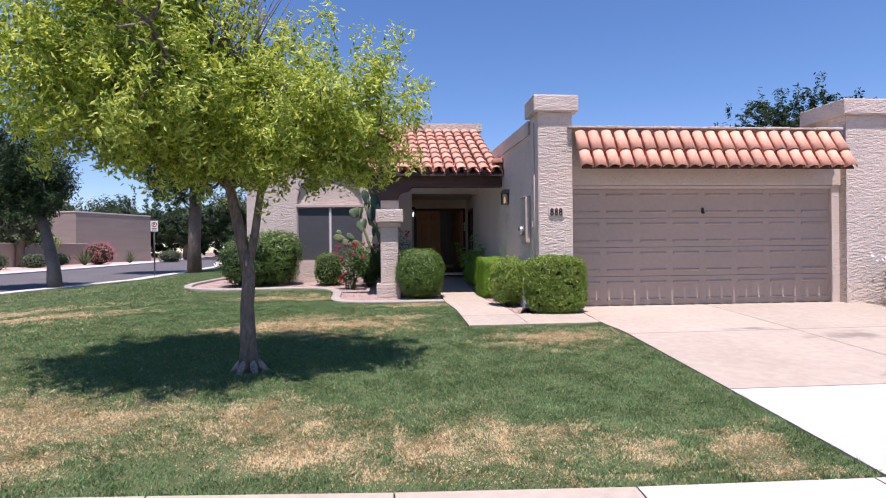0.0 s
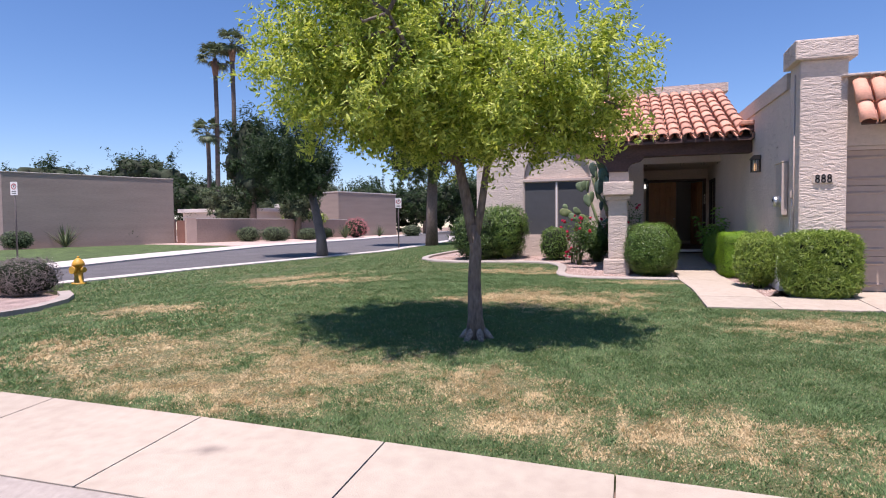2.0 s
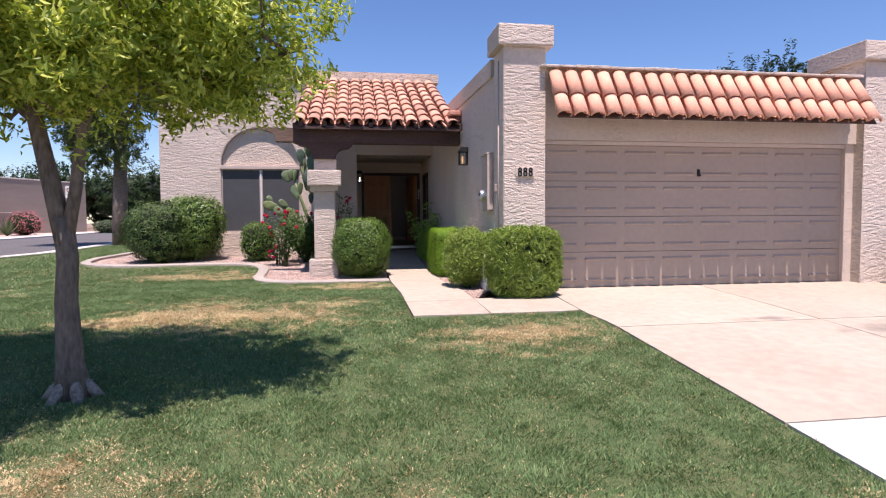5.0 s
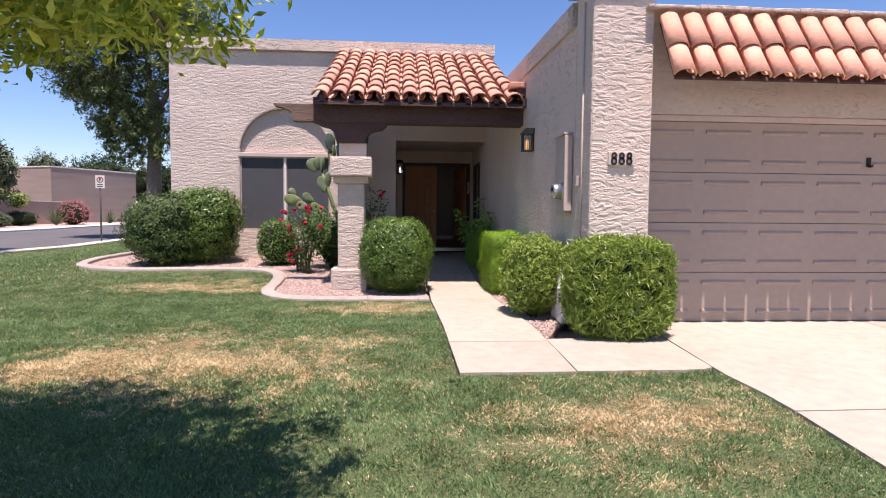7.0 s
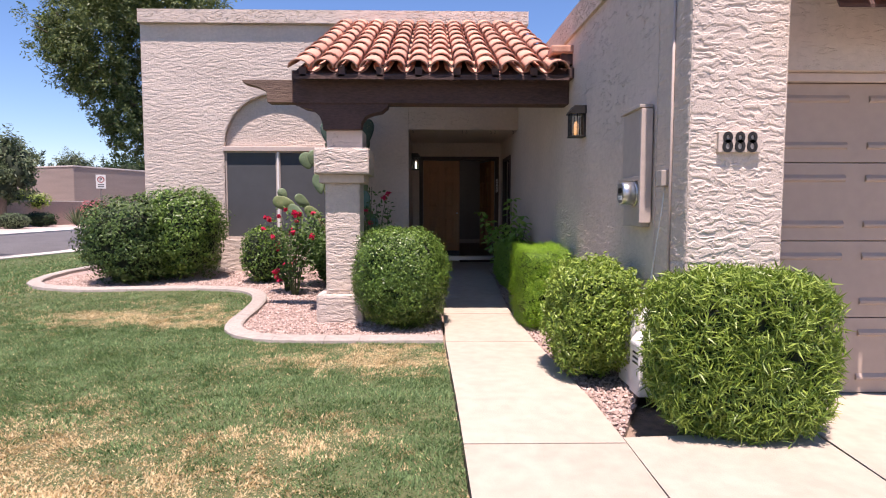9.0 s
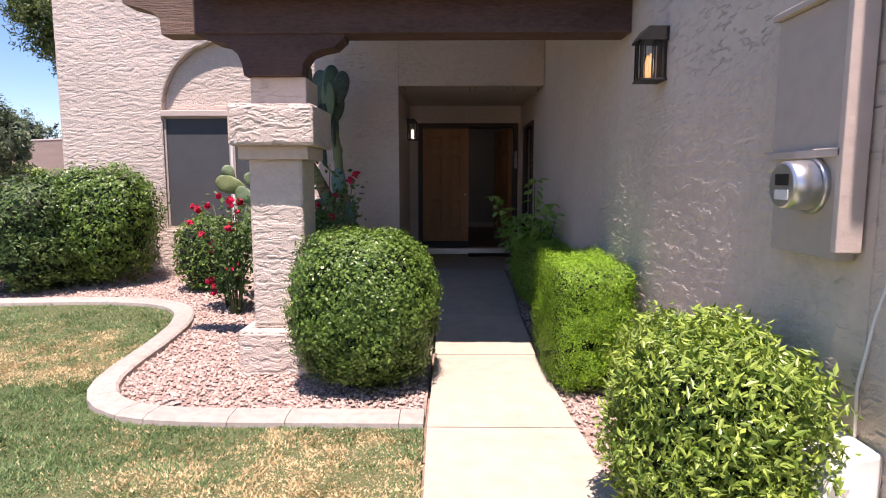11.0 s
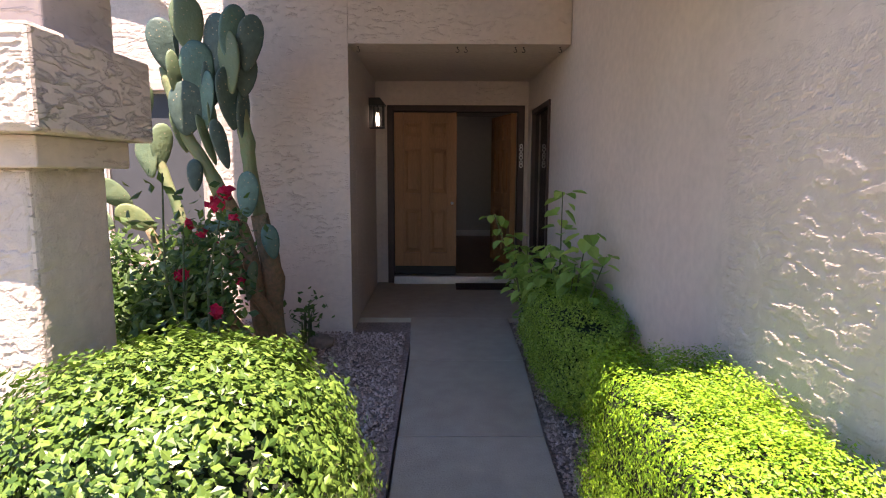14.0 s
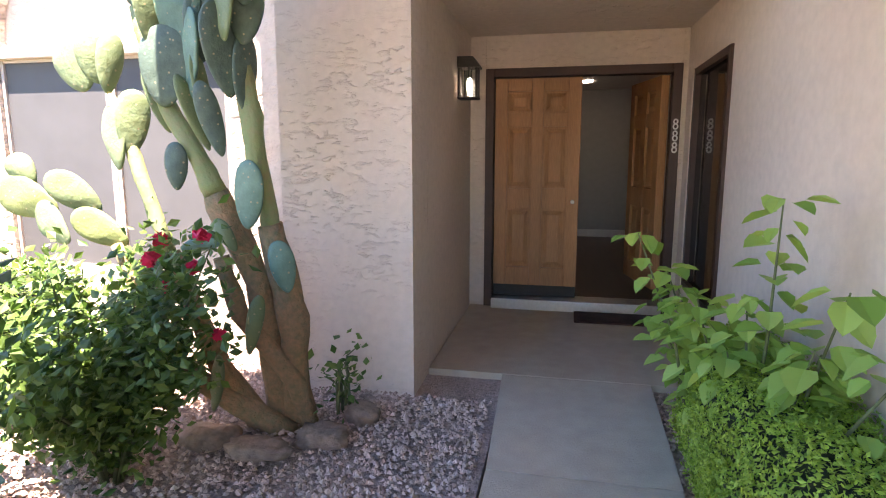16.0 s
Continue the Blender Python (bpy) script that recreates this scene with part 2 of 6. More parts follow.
def box(bm, x0, x1, y0, y1, z0, z1, bevel=0.0):
    v = [bm.verts.new(p) for p in ((x0, y0, z0), (x1, y0, z0), (x1, y1, z0), (x0, y1, z0), (x0, y0, z1), (x1, y0, z1), (x1, y1, z1), (x0, y1, z1))]
    f = [bm.faces.new([v[i] for i in q]) for q in ((3, 2, 1, 0), (4, 5, 6, 7), (0, 1, 5, 4), (1, 2, 6, 5), (2, 3, 7, 6), (3, 0, 4, 7))]
    if bevel:
        edges = list({e for q in f for e in q.edges})
        bmesh.ops.bevel(bm, geom=edges, offset=bevel, segments=2, profile=0.5, affect="EDGES")
    return v


def boxes(*rows, bevel=0.0):
    bm = bmesh.new()
    for r in rows:
        box(bm, *r, bevel=bevel)
    return bm


def prism(bm, pts, axis, a, b, bevel=0.0):
    """Pushes a flat outline from a to b along an axis. pts: (u, v) in the other two axes, in their order."""
    def at(u, v, w):
        return {"x": (w, u, v), "y": (u, w, v), "z": (u, v, w)}[axis]
    lo = [bm.verts.new(at(u, v, a)) for u, v in pts]
    hi = [bm.verts.new(at(u, v, b)) for u, v in pts]
    n = len(pts)
    fs = [bm.faces.new(lo), bm.faces.new(hi[::-1])]
    for i in range(n):
        fs.append(bm.faces.new((lo[i], lo[(i + 1) % n], hi[(i + 1) % n], hi[i])))
    bmesh.ops.recalc_face_normals(bm, faces=fs)
    if bevel:
        bmesh.ops.bevel(bm, geom=list({e for q in fs for e in q.edges}), offset=bevel, segments=2, profile=0.5, affect="EDGES")
    return fs


def tube(bm, pts, radii, sides=8, closed=True):
    """A round limb through the points."""
    rings = []
    q, last = None, None
    for i, p in enumerate(pts):
        p = Vector(p)
        d = (Vector(pts[min(i + 1, len(pts) - 1)]) - Vector(pts[max(i - 1, 0)])).normalized()
        q = Vector((0, 0, 1)).rotation_difference(d) if q is None else last.rotation_difference(d) @ q
        last = d
        r = radii[i] if hasattr(radii, "__len__") else radii
        rings.append([bm.verts.new(p + q @ Vector((r * math.cos(2 * math.pi * k / sides), r * math.sin(2 * math.pi * k / sides), 0))) for k in range(sides)])
    for a, b in zip(rings, rings[1:]):
        for k in range(sides):
            f = bm.faces.new((a[k], a[(k + 1) % sides], b[(k + 1) % sides], b[k]))
            f.smooth = True
    if closed:
        bm.faces.new(rings[0][::-1])
        bm.faces.new(rings[-1])


def value_noise(x, y, seed):
    """Smooth noise from -1 to 1 on a unit grid."""
    table = np.random.default_rng(seed).uniform(-1, 1, (257, 257))
    xi, yi = np.floor(x).astype(int), np.floor(y).astype(int)
    u, w = x - xi, y - yi
    u, w = u * u * (3 - 2 * u), w * w * (3 - 2 * w)
    xi, yi = xi % 256, yi % 256
    return (table[xi, yi] * (1 - u) + table[xi + 1, yi] * u) * (1 - w) + (table[xi, yi + 1] * (1 - u) + table[xi + 1, yi + 1] * u) * w


def trowel(u, v, seed):
    """Height from 0 to 1 of skip-trowelled plaster: torn flat tongues that run across."""
    a, b = u + 0.030 * value_noise(u * 9, v * 13, seed) + 0.012 * value_noise(u * 28, v * 34, seed + 6), v + 0.016 * value_noise(u * 14 + 5, v * 11, seed + 1) + 0.007 * value_noise(u * 37, v * 31, seed + 7)
    n = 0.6 * value_noise(a * 11, b * 44, seed + 2) + 0.4 * value_noise(a * 30, b * 90, seed + 3)
    k = np.clip((n + 0.16) / 0.07, 0, 1)
    m = np.clip((0.7 * value_noise(a * 14 + 40, b * 50 + 9, seed + 8) + 0.3 * value_noise(a * 40, b * 95, seed + 9) - 0.05) / 0.06, 0, 1)
    return 0.05 + 0.50 * k + 0.38 * m + 0.06 * value_noise(a * 70, b * 110, seed + 4) + 0.05 * value_noise(a * 140, b * 160, seed + 5)


def skin(name, parent, origin, du, dv, wide, high, step, amp, seed, material, edge=0.015, hole=None):
    """A coat of raked plaster on a flat face: real relief that dies away at its borders and at openings. It faces du x dv."""
    nu, nv = int(wide / step) + 1, int(high / step) + 1
    u, v = (q.ravel() for q in np.meshgrid(np.linspace(0, wide, nu), np.linspace(0, high, nv)))
    d = np.minimum(np.minimum(u, wide - u), np.minimum(v, high - v))
    if hole:
        d = np.minimum(d, hole(u, v))
    k = np.clip(d / edge, 0, 1)
    h = k * k * (3 - 2 * k) * (0.003 + amp * trowel(u, v, seed)) - 0.002
    du, dv = Vector(du).normalized(), Vector(dv).normalized()
    nn = du.cross(dv)
    co = np.array(origin) + u[:, None] * np.array(du) + v[:, None] * np.array(dv) + h[:, None] * np.array(nn)
    i = (np.arange(nv - 1)[:, None] * nu + np.arange(nu - 1)[None]).ravel()
    f = np.stack([i, i + 1, i + nu + 1, i + nu], 1)
    f = f[(d[f] > -0.01).all(1)]
    me = bpy.data.meshes.new(name)
    me.vertices.add(len(co))
    me.vertices.foreach_set("co", co.astype(np.float32).ravel())
    me.loops.add(len(f) * 4)
    me.loops.foreach_set("vertex_index", f.astype(np.int32).ravel())
    me.polygons.add(len(f))
    me.polygons.foreach_set("loop_start", np.arange(0, len(f) * 4, 4, dtype=np.int32))
    me.update(calc_edges=True)
    me.polygons.foreach_set("use_smooth", [False] * len(f))
    me.materials.append(material)
    ob = new(name, me)
    ob.parent = parent
    return ob


def leaves(centres, normals, size, rng, slim=0.45, tilt=0.7, droop=0.0):
    """Folded leaves (four corners, two triangles) at the centres, roughly facing the normals."""
    n = len(centres)
    nrm = normals + rng.normal(0, tilt, (n, 3))
    nrm /= np.linalg.norm(nrm, axis=1, keepdims=True) + 1e-9
    along = rng.normal(0, 1, (n, 3)) + np.array([0, 0, -droop])
    along -= (along * nrm).sum(1, keepdims=True) * nrm
    along /= np.linalg.norm(along, axis=1, keepdims=True) + 1e-9
    side = np.cross(nrm, along)
    s = size * rng.uniform(0.65, 1.35, (n, 1))
    v = np.stack([centres - along * s * 0.5, centres + side * s * slim * 0.5 - nrm * s * 0.08, centres + along * s * 0.5, centres - side * s * slim * 0.5 - nrm * s * 0.08], 1).reshape(-1, 3)
    i = np.arange(n)[:, None] * 4
    f = np.concatenate([i + [[0, 1, 2]], i + [[0, 2, 3]]], 0)
    return v, f


def lumpy(bm, centre, half, power, rough, seed, sub=4):
    """A closed lump: a rounded box (power 2 is an ellipsoid) with an uneven skin."""
    res = bmesh.ops.create_icosphere(bm, subdivisions=sub, radius=1.0)
    for v in res["verts"]:
        v.co = lump_at(v.co.normalized(), centre, half, power, rough, seed)
    for f in bm.faces:
        f.smooth = True


def lump_at(d, centre, half, power, rough, seed):
    k = (abs(d.x) ** power + abs(d.y) ** power + abs(d.z) ** power) ** (-1 / power)
    k *= 1 + rough * noise.noise(Vector((d.x, d.y, d.z)) * 2.2 + Vector((seed, 0, 0))) + rough * 0.6 * noise.noise(Vector((d.x, d.y, d.z)) * 6 + Vector((0, seed, 0))) + rough * 0.5 * noise.noise(Vector((d.x, d.y, d.z)) * 13 + Vector((0, 0, seed)))
    return Vector((centre[0] + d.x * k * half[0], centre[1] + d.y * k * half[1], centre[2] + d.z * k * half[2]))


def lump_skin(n, centre, half, power, rough, seed, rng, shell=0.16):
    """Places and outward normals scattered through the outer shell of a lump."""
    d = rng.normal(0, 1, (n, 3)) * np.array([1 / 1, 1, 1])
    d /= np.linalg.norm(d, axis=1, keepdims=True)
    out = np.empty((n, 3))
    for i in range(n):
        out[i] = lump_at(Vector(d[i]), (0, 0, 0), half, power, rough, seed)
    nrm = np.sign(d) * np.abs(out / np.array(half)) ** (power - 1) / np.array(half)
    nrm /= np.linalg.norm(nrm, axis=1, keepdims=True) + 1e-9
    out *= 1 - shell * rng.uniform(0, 1, (n, 1)) ** 1.5 + 0.03 * rng.normal(0, 1, (n, 1))
    return out + np.array(centre), nrm


PY, PZ = (-400, -1.5, -1.1, 5, 6.5, 8.35, 9.5, 12, 13, 14.6, 400), (-0.17, -0.17, -0.05, 0.33, 0.41, 0.39, 0.43, 0.565, 0.61, 0.63, 0.63)
LY, LZ = (-400, -4, 10, 25, 60, 400), (-0.17, -0.05, 0.1, 0.4, 0.5, 0.5)


def gz(x, y):
    """Height of the ground: it climbs from the street to the house, and falls off towards the side street."""
    k = min(1.0, max(0.0, (-4.5 - x) / 6.0))
    k = k * k * (3 - 2 * k)
    return float((1 - k) * np.interp(y, PY, PZ) + k * np.interp(y, LY, LZ))


def surface(name, outline, lift, depth, material, parent=None, step=1.5, smooth=False):
    """A slab that follows the ground: a plan outline, its top lifted over the ground, with real thickness."""
    bm = bmesh.new()
    bm.faces.new([bm.verts.new((x, y, 0)) for x, y in outline])
    xs, ys = [p[0] for p in outline], [p[1] for p in outline]
    cuts = [(Vector((0, y, 0)), Vector((0, 1, 0))) for y in PY if min(ys) < y < max(ys)]
    if min(xs) < -4.5:
        cuts += [(Vector((0, y, 0)), Vector((0, 1, 0))) for y in np.arange(max(-8, min(ys)), min(60, max(ys)), 4.0)]
        cuts += [(Vector((x, 0, 0)), Vector((1, 0, 0))) for x in np.arange(max(-10.5, min(xs)), -4.4, step)]
    for co, no in cuts:
        bmesh.ops.bisect_plane(bm, geom=bm.verts[:] + bm.edges[:] + bm.faces[:], plane_co=co, plane_no=no)
    bm.normal_update()
    for f in bm.faces:
        if f.normal.z < 0:
            f.normal_flip()
    if depth:
        ext = bmesh.ops.extrude_face_region(bm, geom=bm.faces[:])
        low = [g for g in ext["geom"] if isinstance(g, bmesh.types.BMVert)]
        for v in bm.verts:
            v.co.z = gz(v.co.x, v.co.y) + lift - depth
        for v in low:
            v.co.z += depth
        bmesh.ops.recalc_face_normals(bm, faces=bm.faces[:])
    else:
        for v in bm.verts:
            v.co.z = gz(v.co.x, v.co.y) + lift
    return part(name, bm, material, parent)


# ---- ground ----
ys_ = [-300, -60, -20, -8, -4, -1.5, -1.1, 2, 5, 6.5, 9.5, 12, 14.6, 18, 22, 26, 30, 40, 60, 120, 300]
xs_ = [-300, -120, -60, -30, -20, -15, -12, -10.5, -9.5, -8.5, -7.5, -6.5, -5.5, -4.5, -2, 2, 6, 12, 30, 80, 300]
gv = [(x, y, gz(x, y) - 0.09) for y in ys_ for x in xs_]
gf = [(j * len(xs_) + i, j * len(xs_) + i + 1, (j + 1) * len(xs_) + i + 1, (j + 1) * len(xs_) + i) for j in range(len(ys_) - 1) for i in range(len(xs_) - 1)]
ground = tagged(raw("ground", gv, gf, SOIL), "dry brown desert soil under the whole place", "ground", kind="structure")

BED = [(1.06, 8.52), (0.37, 8.52), (-0.25, 8.52), (-0.70, 8.56), (-0.97, 8.72), (-1.12, 8.97), (-1.18, 9.35), (-1.19, 9.9), (-1.24, 10.4), (-1.38, 10.83), (-1.62, 11.1), (-2.0, 11.27), (-2.6, 11.33), (-3.3, 11.28), (-4.1, 11.2), (-4.75, 11.4), (-5.2, 11.85), (-5.4, 12.6), (-5.3, 14.0), (-5.2, 16), (-5.2, 22)]
OUT = []
for i, (x, y) in enumerate(BED):
    xa, ya = BED[max(i - 1, 0)]
    xb, yb = BED[min(i + 1, len(BED) - 1)]
    d = Vector((xb - xa, yb - ya, 0)).normalized()
    OUT.append(Vector((x + d.y * -0.195, y + d.x * 0.195, 0)))
LAWN = [(3.172, -0.2), (3.222, 1.6), (3.27, 4.4), (3.25, 4.8), (3.19, 5.02), (2.95, 5.02), (2.0, 5.005), (1.13, 4.98)] + [(p.x, p.y) for p in OUT] + \
    [(-5.4, 33), (-10.6, 33), (-10.5, 26), (-10.6, 21.2), (-11.8, 17.6), (-13.4, 11.8), (-13.9, 8.1), (-13.6, 7.0), (-11.6, 6.2), (-10.5, 5.1), (-9.8, 4.0), (-9.9, 2.4), (-8.3, 0.2), (-5.3, 0.15), (-3.07, 0.07), (-1.5, -0.02), (0, -0.12), (1.5, -0.19)]


def grass_ground():
    m = mat("lawn_thatch", (0.06, 0.085, 0.032), 0.95, 0.3, 14, 0.8, 60, col2=(0.115, 0.12, 0.05))
    return m


lawn = tagged(surface("lawn", LAWN, 0.0, 0.08, grass_ground()), "green lawn soil with dry yellowish patches", "lawn", kind="structure")

# ---- concrete ----
pavement = tagged(new("pavement"), "pale concrete sidewalk beside the lawn", "pavement", kind="structure")
sw = [(-8.3, 0.2), (-5.3, 0.15), (-4.65, 0.13), (-3.07, 0.07), (-1.5, -0.02), (0, -0.12), (1.5, -0.19), (3.06, -0.22), (4.6, -0.22), (6.1, -0.22), (7.6, -0.22), (9.2, -0.22), (14, -0.22), (22, -0.22)]
for (xa, ya), (xb, yb) in zip(sw, sw[1:]):
    surface("slab", [(xa + 0.006, ya - 0.006), (xb - 0.006, yb - 0.006), (xb - 0.006, -1.03), (xa + 0.006, -1.03)], 0.018, 0.1, CONCRETE_W if xa > 1.4 else CONCRETE, pavement)
kerb = tagged(surface("kerb", [(-9, -1.04), (22, -1.04), (22, -1.5), (-9, -1.5)], 0.014, 0.15, CURB), "rolled concrete kerb along the street", "kerb", kind="structure")
street = tagged(surface("road", [(-60, -1.5), (60, -1.5), (60, -11), (-60, -11)], 0.004, 0.05, ASPHALT), "dark asphalt street in front of the house", "road", kind="structure")

driveway = tagged(new("driveway"), "pale concrete driveway with tooled joints", "driveway", kind="structure")
for o in ([(3.165, -0.23), (3.215, 1.62), (5.78, 1.62), (5.78, -0.23)], [(5.796, -0.23), (5.796, 1.62), (8.9, 1.62), (9.1, -0.23)],
          [(3.216, 1.638), (3.275, 4.17), (5.74, 4.2), (5.78, 1.638)], [(5.796, 1.638), (5.75, 4.2), (8.75, 4.24), (8.9, 1.638)],
          [(3.275, 4.188), (3.262, 4.5), (3.205, 4.88), (3.2, 5.1), (3.22, 6.75), (5.71, 6.75), (5.74, 4.218)], [(5.755, 4.218), (5.72, 6.75), (8.7, 6.75), (8.75, 4.258)]):
    surface("slab", o, 0.02, 0.1, CONCRETE_W if o[1][1] < 1.63 else CONCRETE, driveway)

walkway = tagged(new("walkway"), "pale concrete walkway to the front door", "walkway", kind="structure")
wl = [(4.985, 1.14, 2.055), (5.86, 1.125, 2.045), (8.30, 1.08, 1.96), (9.59, 1.09, 1.90), (10.72, 1.09, 1.91), (11.86, 1.09, 1.95), (12.95, 1.045, 1.95)]
for (y0, a0, b0), (y1, a1, b1) in zip(wl, wl[1:]):
    surface("slab", [(a0, y0 + 0.006), (b0, y0 + 0.006), (b1, y1 - 0.006), (a1, y1 - 0.006)], 0.022, 0.1, CONCRETE, walkway)
surface("slab", [(2.067, 5.0), (2.93, 5.005), (3.1, 5.02), (3.188, 5.06), (3.188, 6.0), (2.047, 5.93)], 0.022, 0.1, CONCRETE, walkway)
porch_floor = tagged(surface("porch_floor", [(0.56, 12.945), (2.40, 12.945), (2.35, 14.62), (0.56, 14.62)], 0.024, 0.12, CONCRETE), "grey concrete porch slab before the front door", "floor", kind="structure")

gravel_bed = tagged(surface("gravel_ground", BED + [(2.3, 22), (2.5, 6.9), (2.04, 5.95), (1.95, 8.3), (1.89, 9.6), (1.93, 13), (1.07, 13)], -0.02, 0.06, GRAVEL_GROUND), "pinkish gravel bed round the house", "gravel bed", kind="structure")

# curb round the bed, piece by piece
curb = tagged(new("bed_curb"), "pale poured concrete curb edging the gravel bed", "curb", kind="structure")
cps = [Vector((x, y, 0)) for x, y in BED[:20]]
cps = [cps[0]] + [q for a, b in zip(cps, cps[1:]) for q in (a.lerp(b, 0.22), a.lerp(b, 0.78))] + [cps[-1]]
offs = []
for i, p in enumerate(cps):
    d = (cps[min(i + 1, len(cps) - 1)] - cps[max(i - 1, 0)]).normalized()
    offs.append(Vector((d.y, -d.x, 0)))
for i in range(len(cps) - 1):
    bm = bmesh.new()
    a, b = cps[i], cps[i + 1]
    prof = [(-0.0, -0.06), (-0.0, 0.030), (-0.02, 0.045), (-0.14, 0.042), (-0.19, 0.024), (-0.205, -0.06)]
    cut = 0.004
    ends = []
    for c, o, s in ((a, offs[i], 1), (b, offs[i + 1], -1)):
        d = (b - a).normalized() * cut * s if i % 3 == 0 else Vector((0, 0, 0))
        ends.append([bm.verts.new((c.x + d.x + o.x * u, c.y + d.y + o.y * u, gz(c.x, c.y) + w)) for u, w in prof])
    for k in range(len(prof) - 1):
        bm.faces.new((ends[0][k], ends[0][k + 1], ends[1][k + 1], ends[1][k])).smooth = False
    bm.faces.new(ends[0])
    bm.faces.new(ends[1][::-1])
    bmesh.ops.recalc_face_normals(bm, faces=bm.faces[:])
    part("curb_piece", bm, CURB, curb)

# ---- the house ----
WT = 0.2


def wx(y):
    """The long side wall runs a little out of square."""
    return 2.58 - 0.0285 * (y - 6.4)


arc = [(-1.75 + 0.92 * math.cos(math.pi * k / 24), 2.80 + 0.90 * math.sin(math.pi * k / 24)) for k in range(25)]
bm = bmesh.new()
prism(bm, [(-4.05, 0.3), (-2.67, 0.3), (-2.67, 2.80), (-2.67, 4.86), (-4.05, 4.86)], "y", 12.97, 13.2)
prism(bm, [(-0.83, 0.3), (-0.06, 0.3), (-0.06, 4.86), (-0.83, 4.86), (-0.83, 2.8)], "y", 12.97, 13.2)
prism(bm, [(-2.67, 0.3), (-0.83, 0.3), (-0.83, 1.19), (-2.67, 1.19)], "y", 12.97, 13.2)
prism(bm, [(-0.83, 2.8)] + arc[1:-1] + [(-2.67, 2.8), (-2.67, 4.86), (-0.83, 4.86)], "y", 12.97, 13.2)
wall_front = tagged(part("wall_front", bm, STUCCO), "beige rough trowelled stucco front wall with an arched recess", "wall", kind="structure")
tagged(part("arch_infill", boxes((-2.67, -0.83, 13.07, 13.19, 2.72, 3.72)), STUCCO, wall_front), "stucco filling of the arch over the window")
def arch_gap(x, z):
    """Distance outside the arch over the window."""
    return (np.sqrt(((x + 1.75) / 0.92) ** 2 + ((z - 2.80) / 0.90) ** 2) - 1) * 0.9


def window_gap(u, v):
    x, z = u - 4.05, v + 0.45
    return np.minimum(arch_gap(x, z), np.maximum(np.abs(x + 1.75) - 0.93, np.abs(z - 1.99) - 0.81))


skin("raked_plaster", wall_front, (-4.05, 12.97, 0.45), (1, 0, 0), (0, 0, 1), 3.76, 4.40, 0.0125, 0.0060, 11, PLASTER, 0.02, window_gap)
skin("raked_plaster", wall_front, (-2.67, 13.07, 2.79), (1, 0, 0), (0, 0, 1), 1.84, 0.93, 0.0125, 0.0060, 12, PLASTER, 0.02, lambda u, v: -arch_gap(u - 2.67, v + 2.79))
part("arch_ledge", boxes((-2.69, -0.81, 12.95, 13.1, 2.70, 2.785), bevel=0.01), TRIM, wall_front)
bm = boxes((-4.05, 2.60, 12.88, 13.25, 4.86, 5.08))
parapet_front = tagged(part("parapet_front", bm, STUCCO), "stucco parapet cap along the flat roof", "parapet", kind="structure")
wall_side = tagged(part("wall_side", boxes((-4.05, -3.85, 13.2, 26, 0.2, 5.0)), STUCCO), "beige stucco side wall", "wall", kind="structure")
wall_back = tagged(part("wall_back", boxes((-4.05, 9.5, 26, 26.2, 0.2, 5.0)), STUCCO), "beige stucco rear wall", "wall", kind="structure")
roof_flat = tagged(part("roof_flat", boxes((-3.85, 2.3, 13.25, 26, 4.55, 4.62)), SOIL), "flat roof behind the parapet", "roof", kind="structure")
roof_garage = tagged(part("roof_garage", boxes((2.79, 8.88, 7.12, 25.99, 3.42, 3.49)), SOIL), "flat roof over the garage behind its parapet", "roof", kind="structure")

# porch block
wall_porch = tagged(part("wall_porch", boxes((-0.26, 0.55, 12.6, 12.965, 0.3, 4.3)), SMOOTH), "shaded stucco wall beside the porch opening", "wall", kind="structure")
tagged(part("wall_porch_side", boxes((0.35, 0.55, 12.97, 14.6, 0.3, 3.3)), SMOOTH), "stucco side wall of the entry recess", "wall", kind="structure")
tagged(part("wall_porch_header", boxes((0.553, wx(12.8) - 0.002, 12.6, 12.96, 3.04, 4.3)), SMOOTH), "stucco wall over the porch opening", "wall", kind="structure")
bm = bmesh.new()
prism(bm, [(0.5, 12.97), (2.48, 12.97), (2.44, 14.6), (0.5, 14.6)], "z", 3.04, 3.14)
ceiling = tagged(part("ceiling", bm, SMOOTH), "stucco ceiling of the entry recess", "ceiling", kind="structure")
for nm_, row in (("wall_entry_left", (0.35, 0.685, 14.6, 14.75, 0.3, 3.3)), ("wall_entry_right", (2.305, 2.55, 14.6, 14.75, 0.3, 3.3)), ("wall_entry_head", (0.687, 2.303, 14.6, 14.75, 2.765, 3.3))):
    tagged(part(nm_, boxes(row), SMOOTH), "stucco wall round the front door", "wall", kind="structure")
bm = bmesh.new()
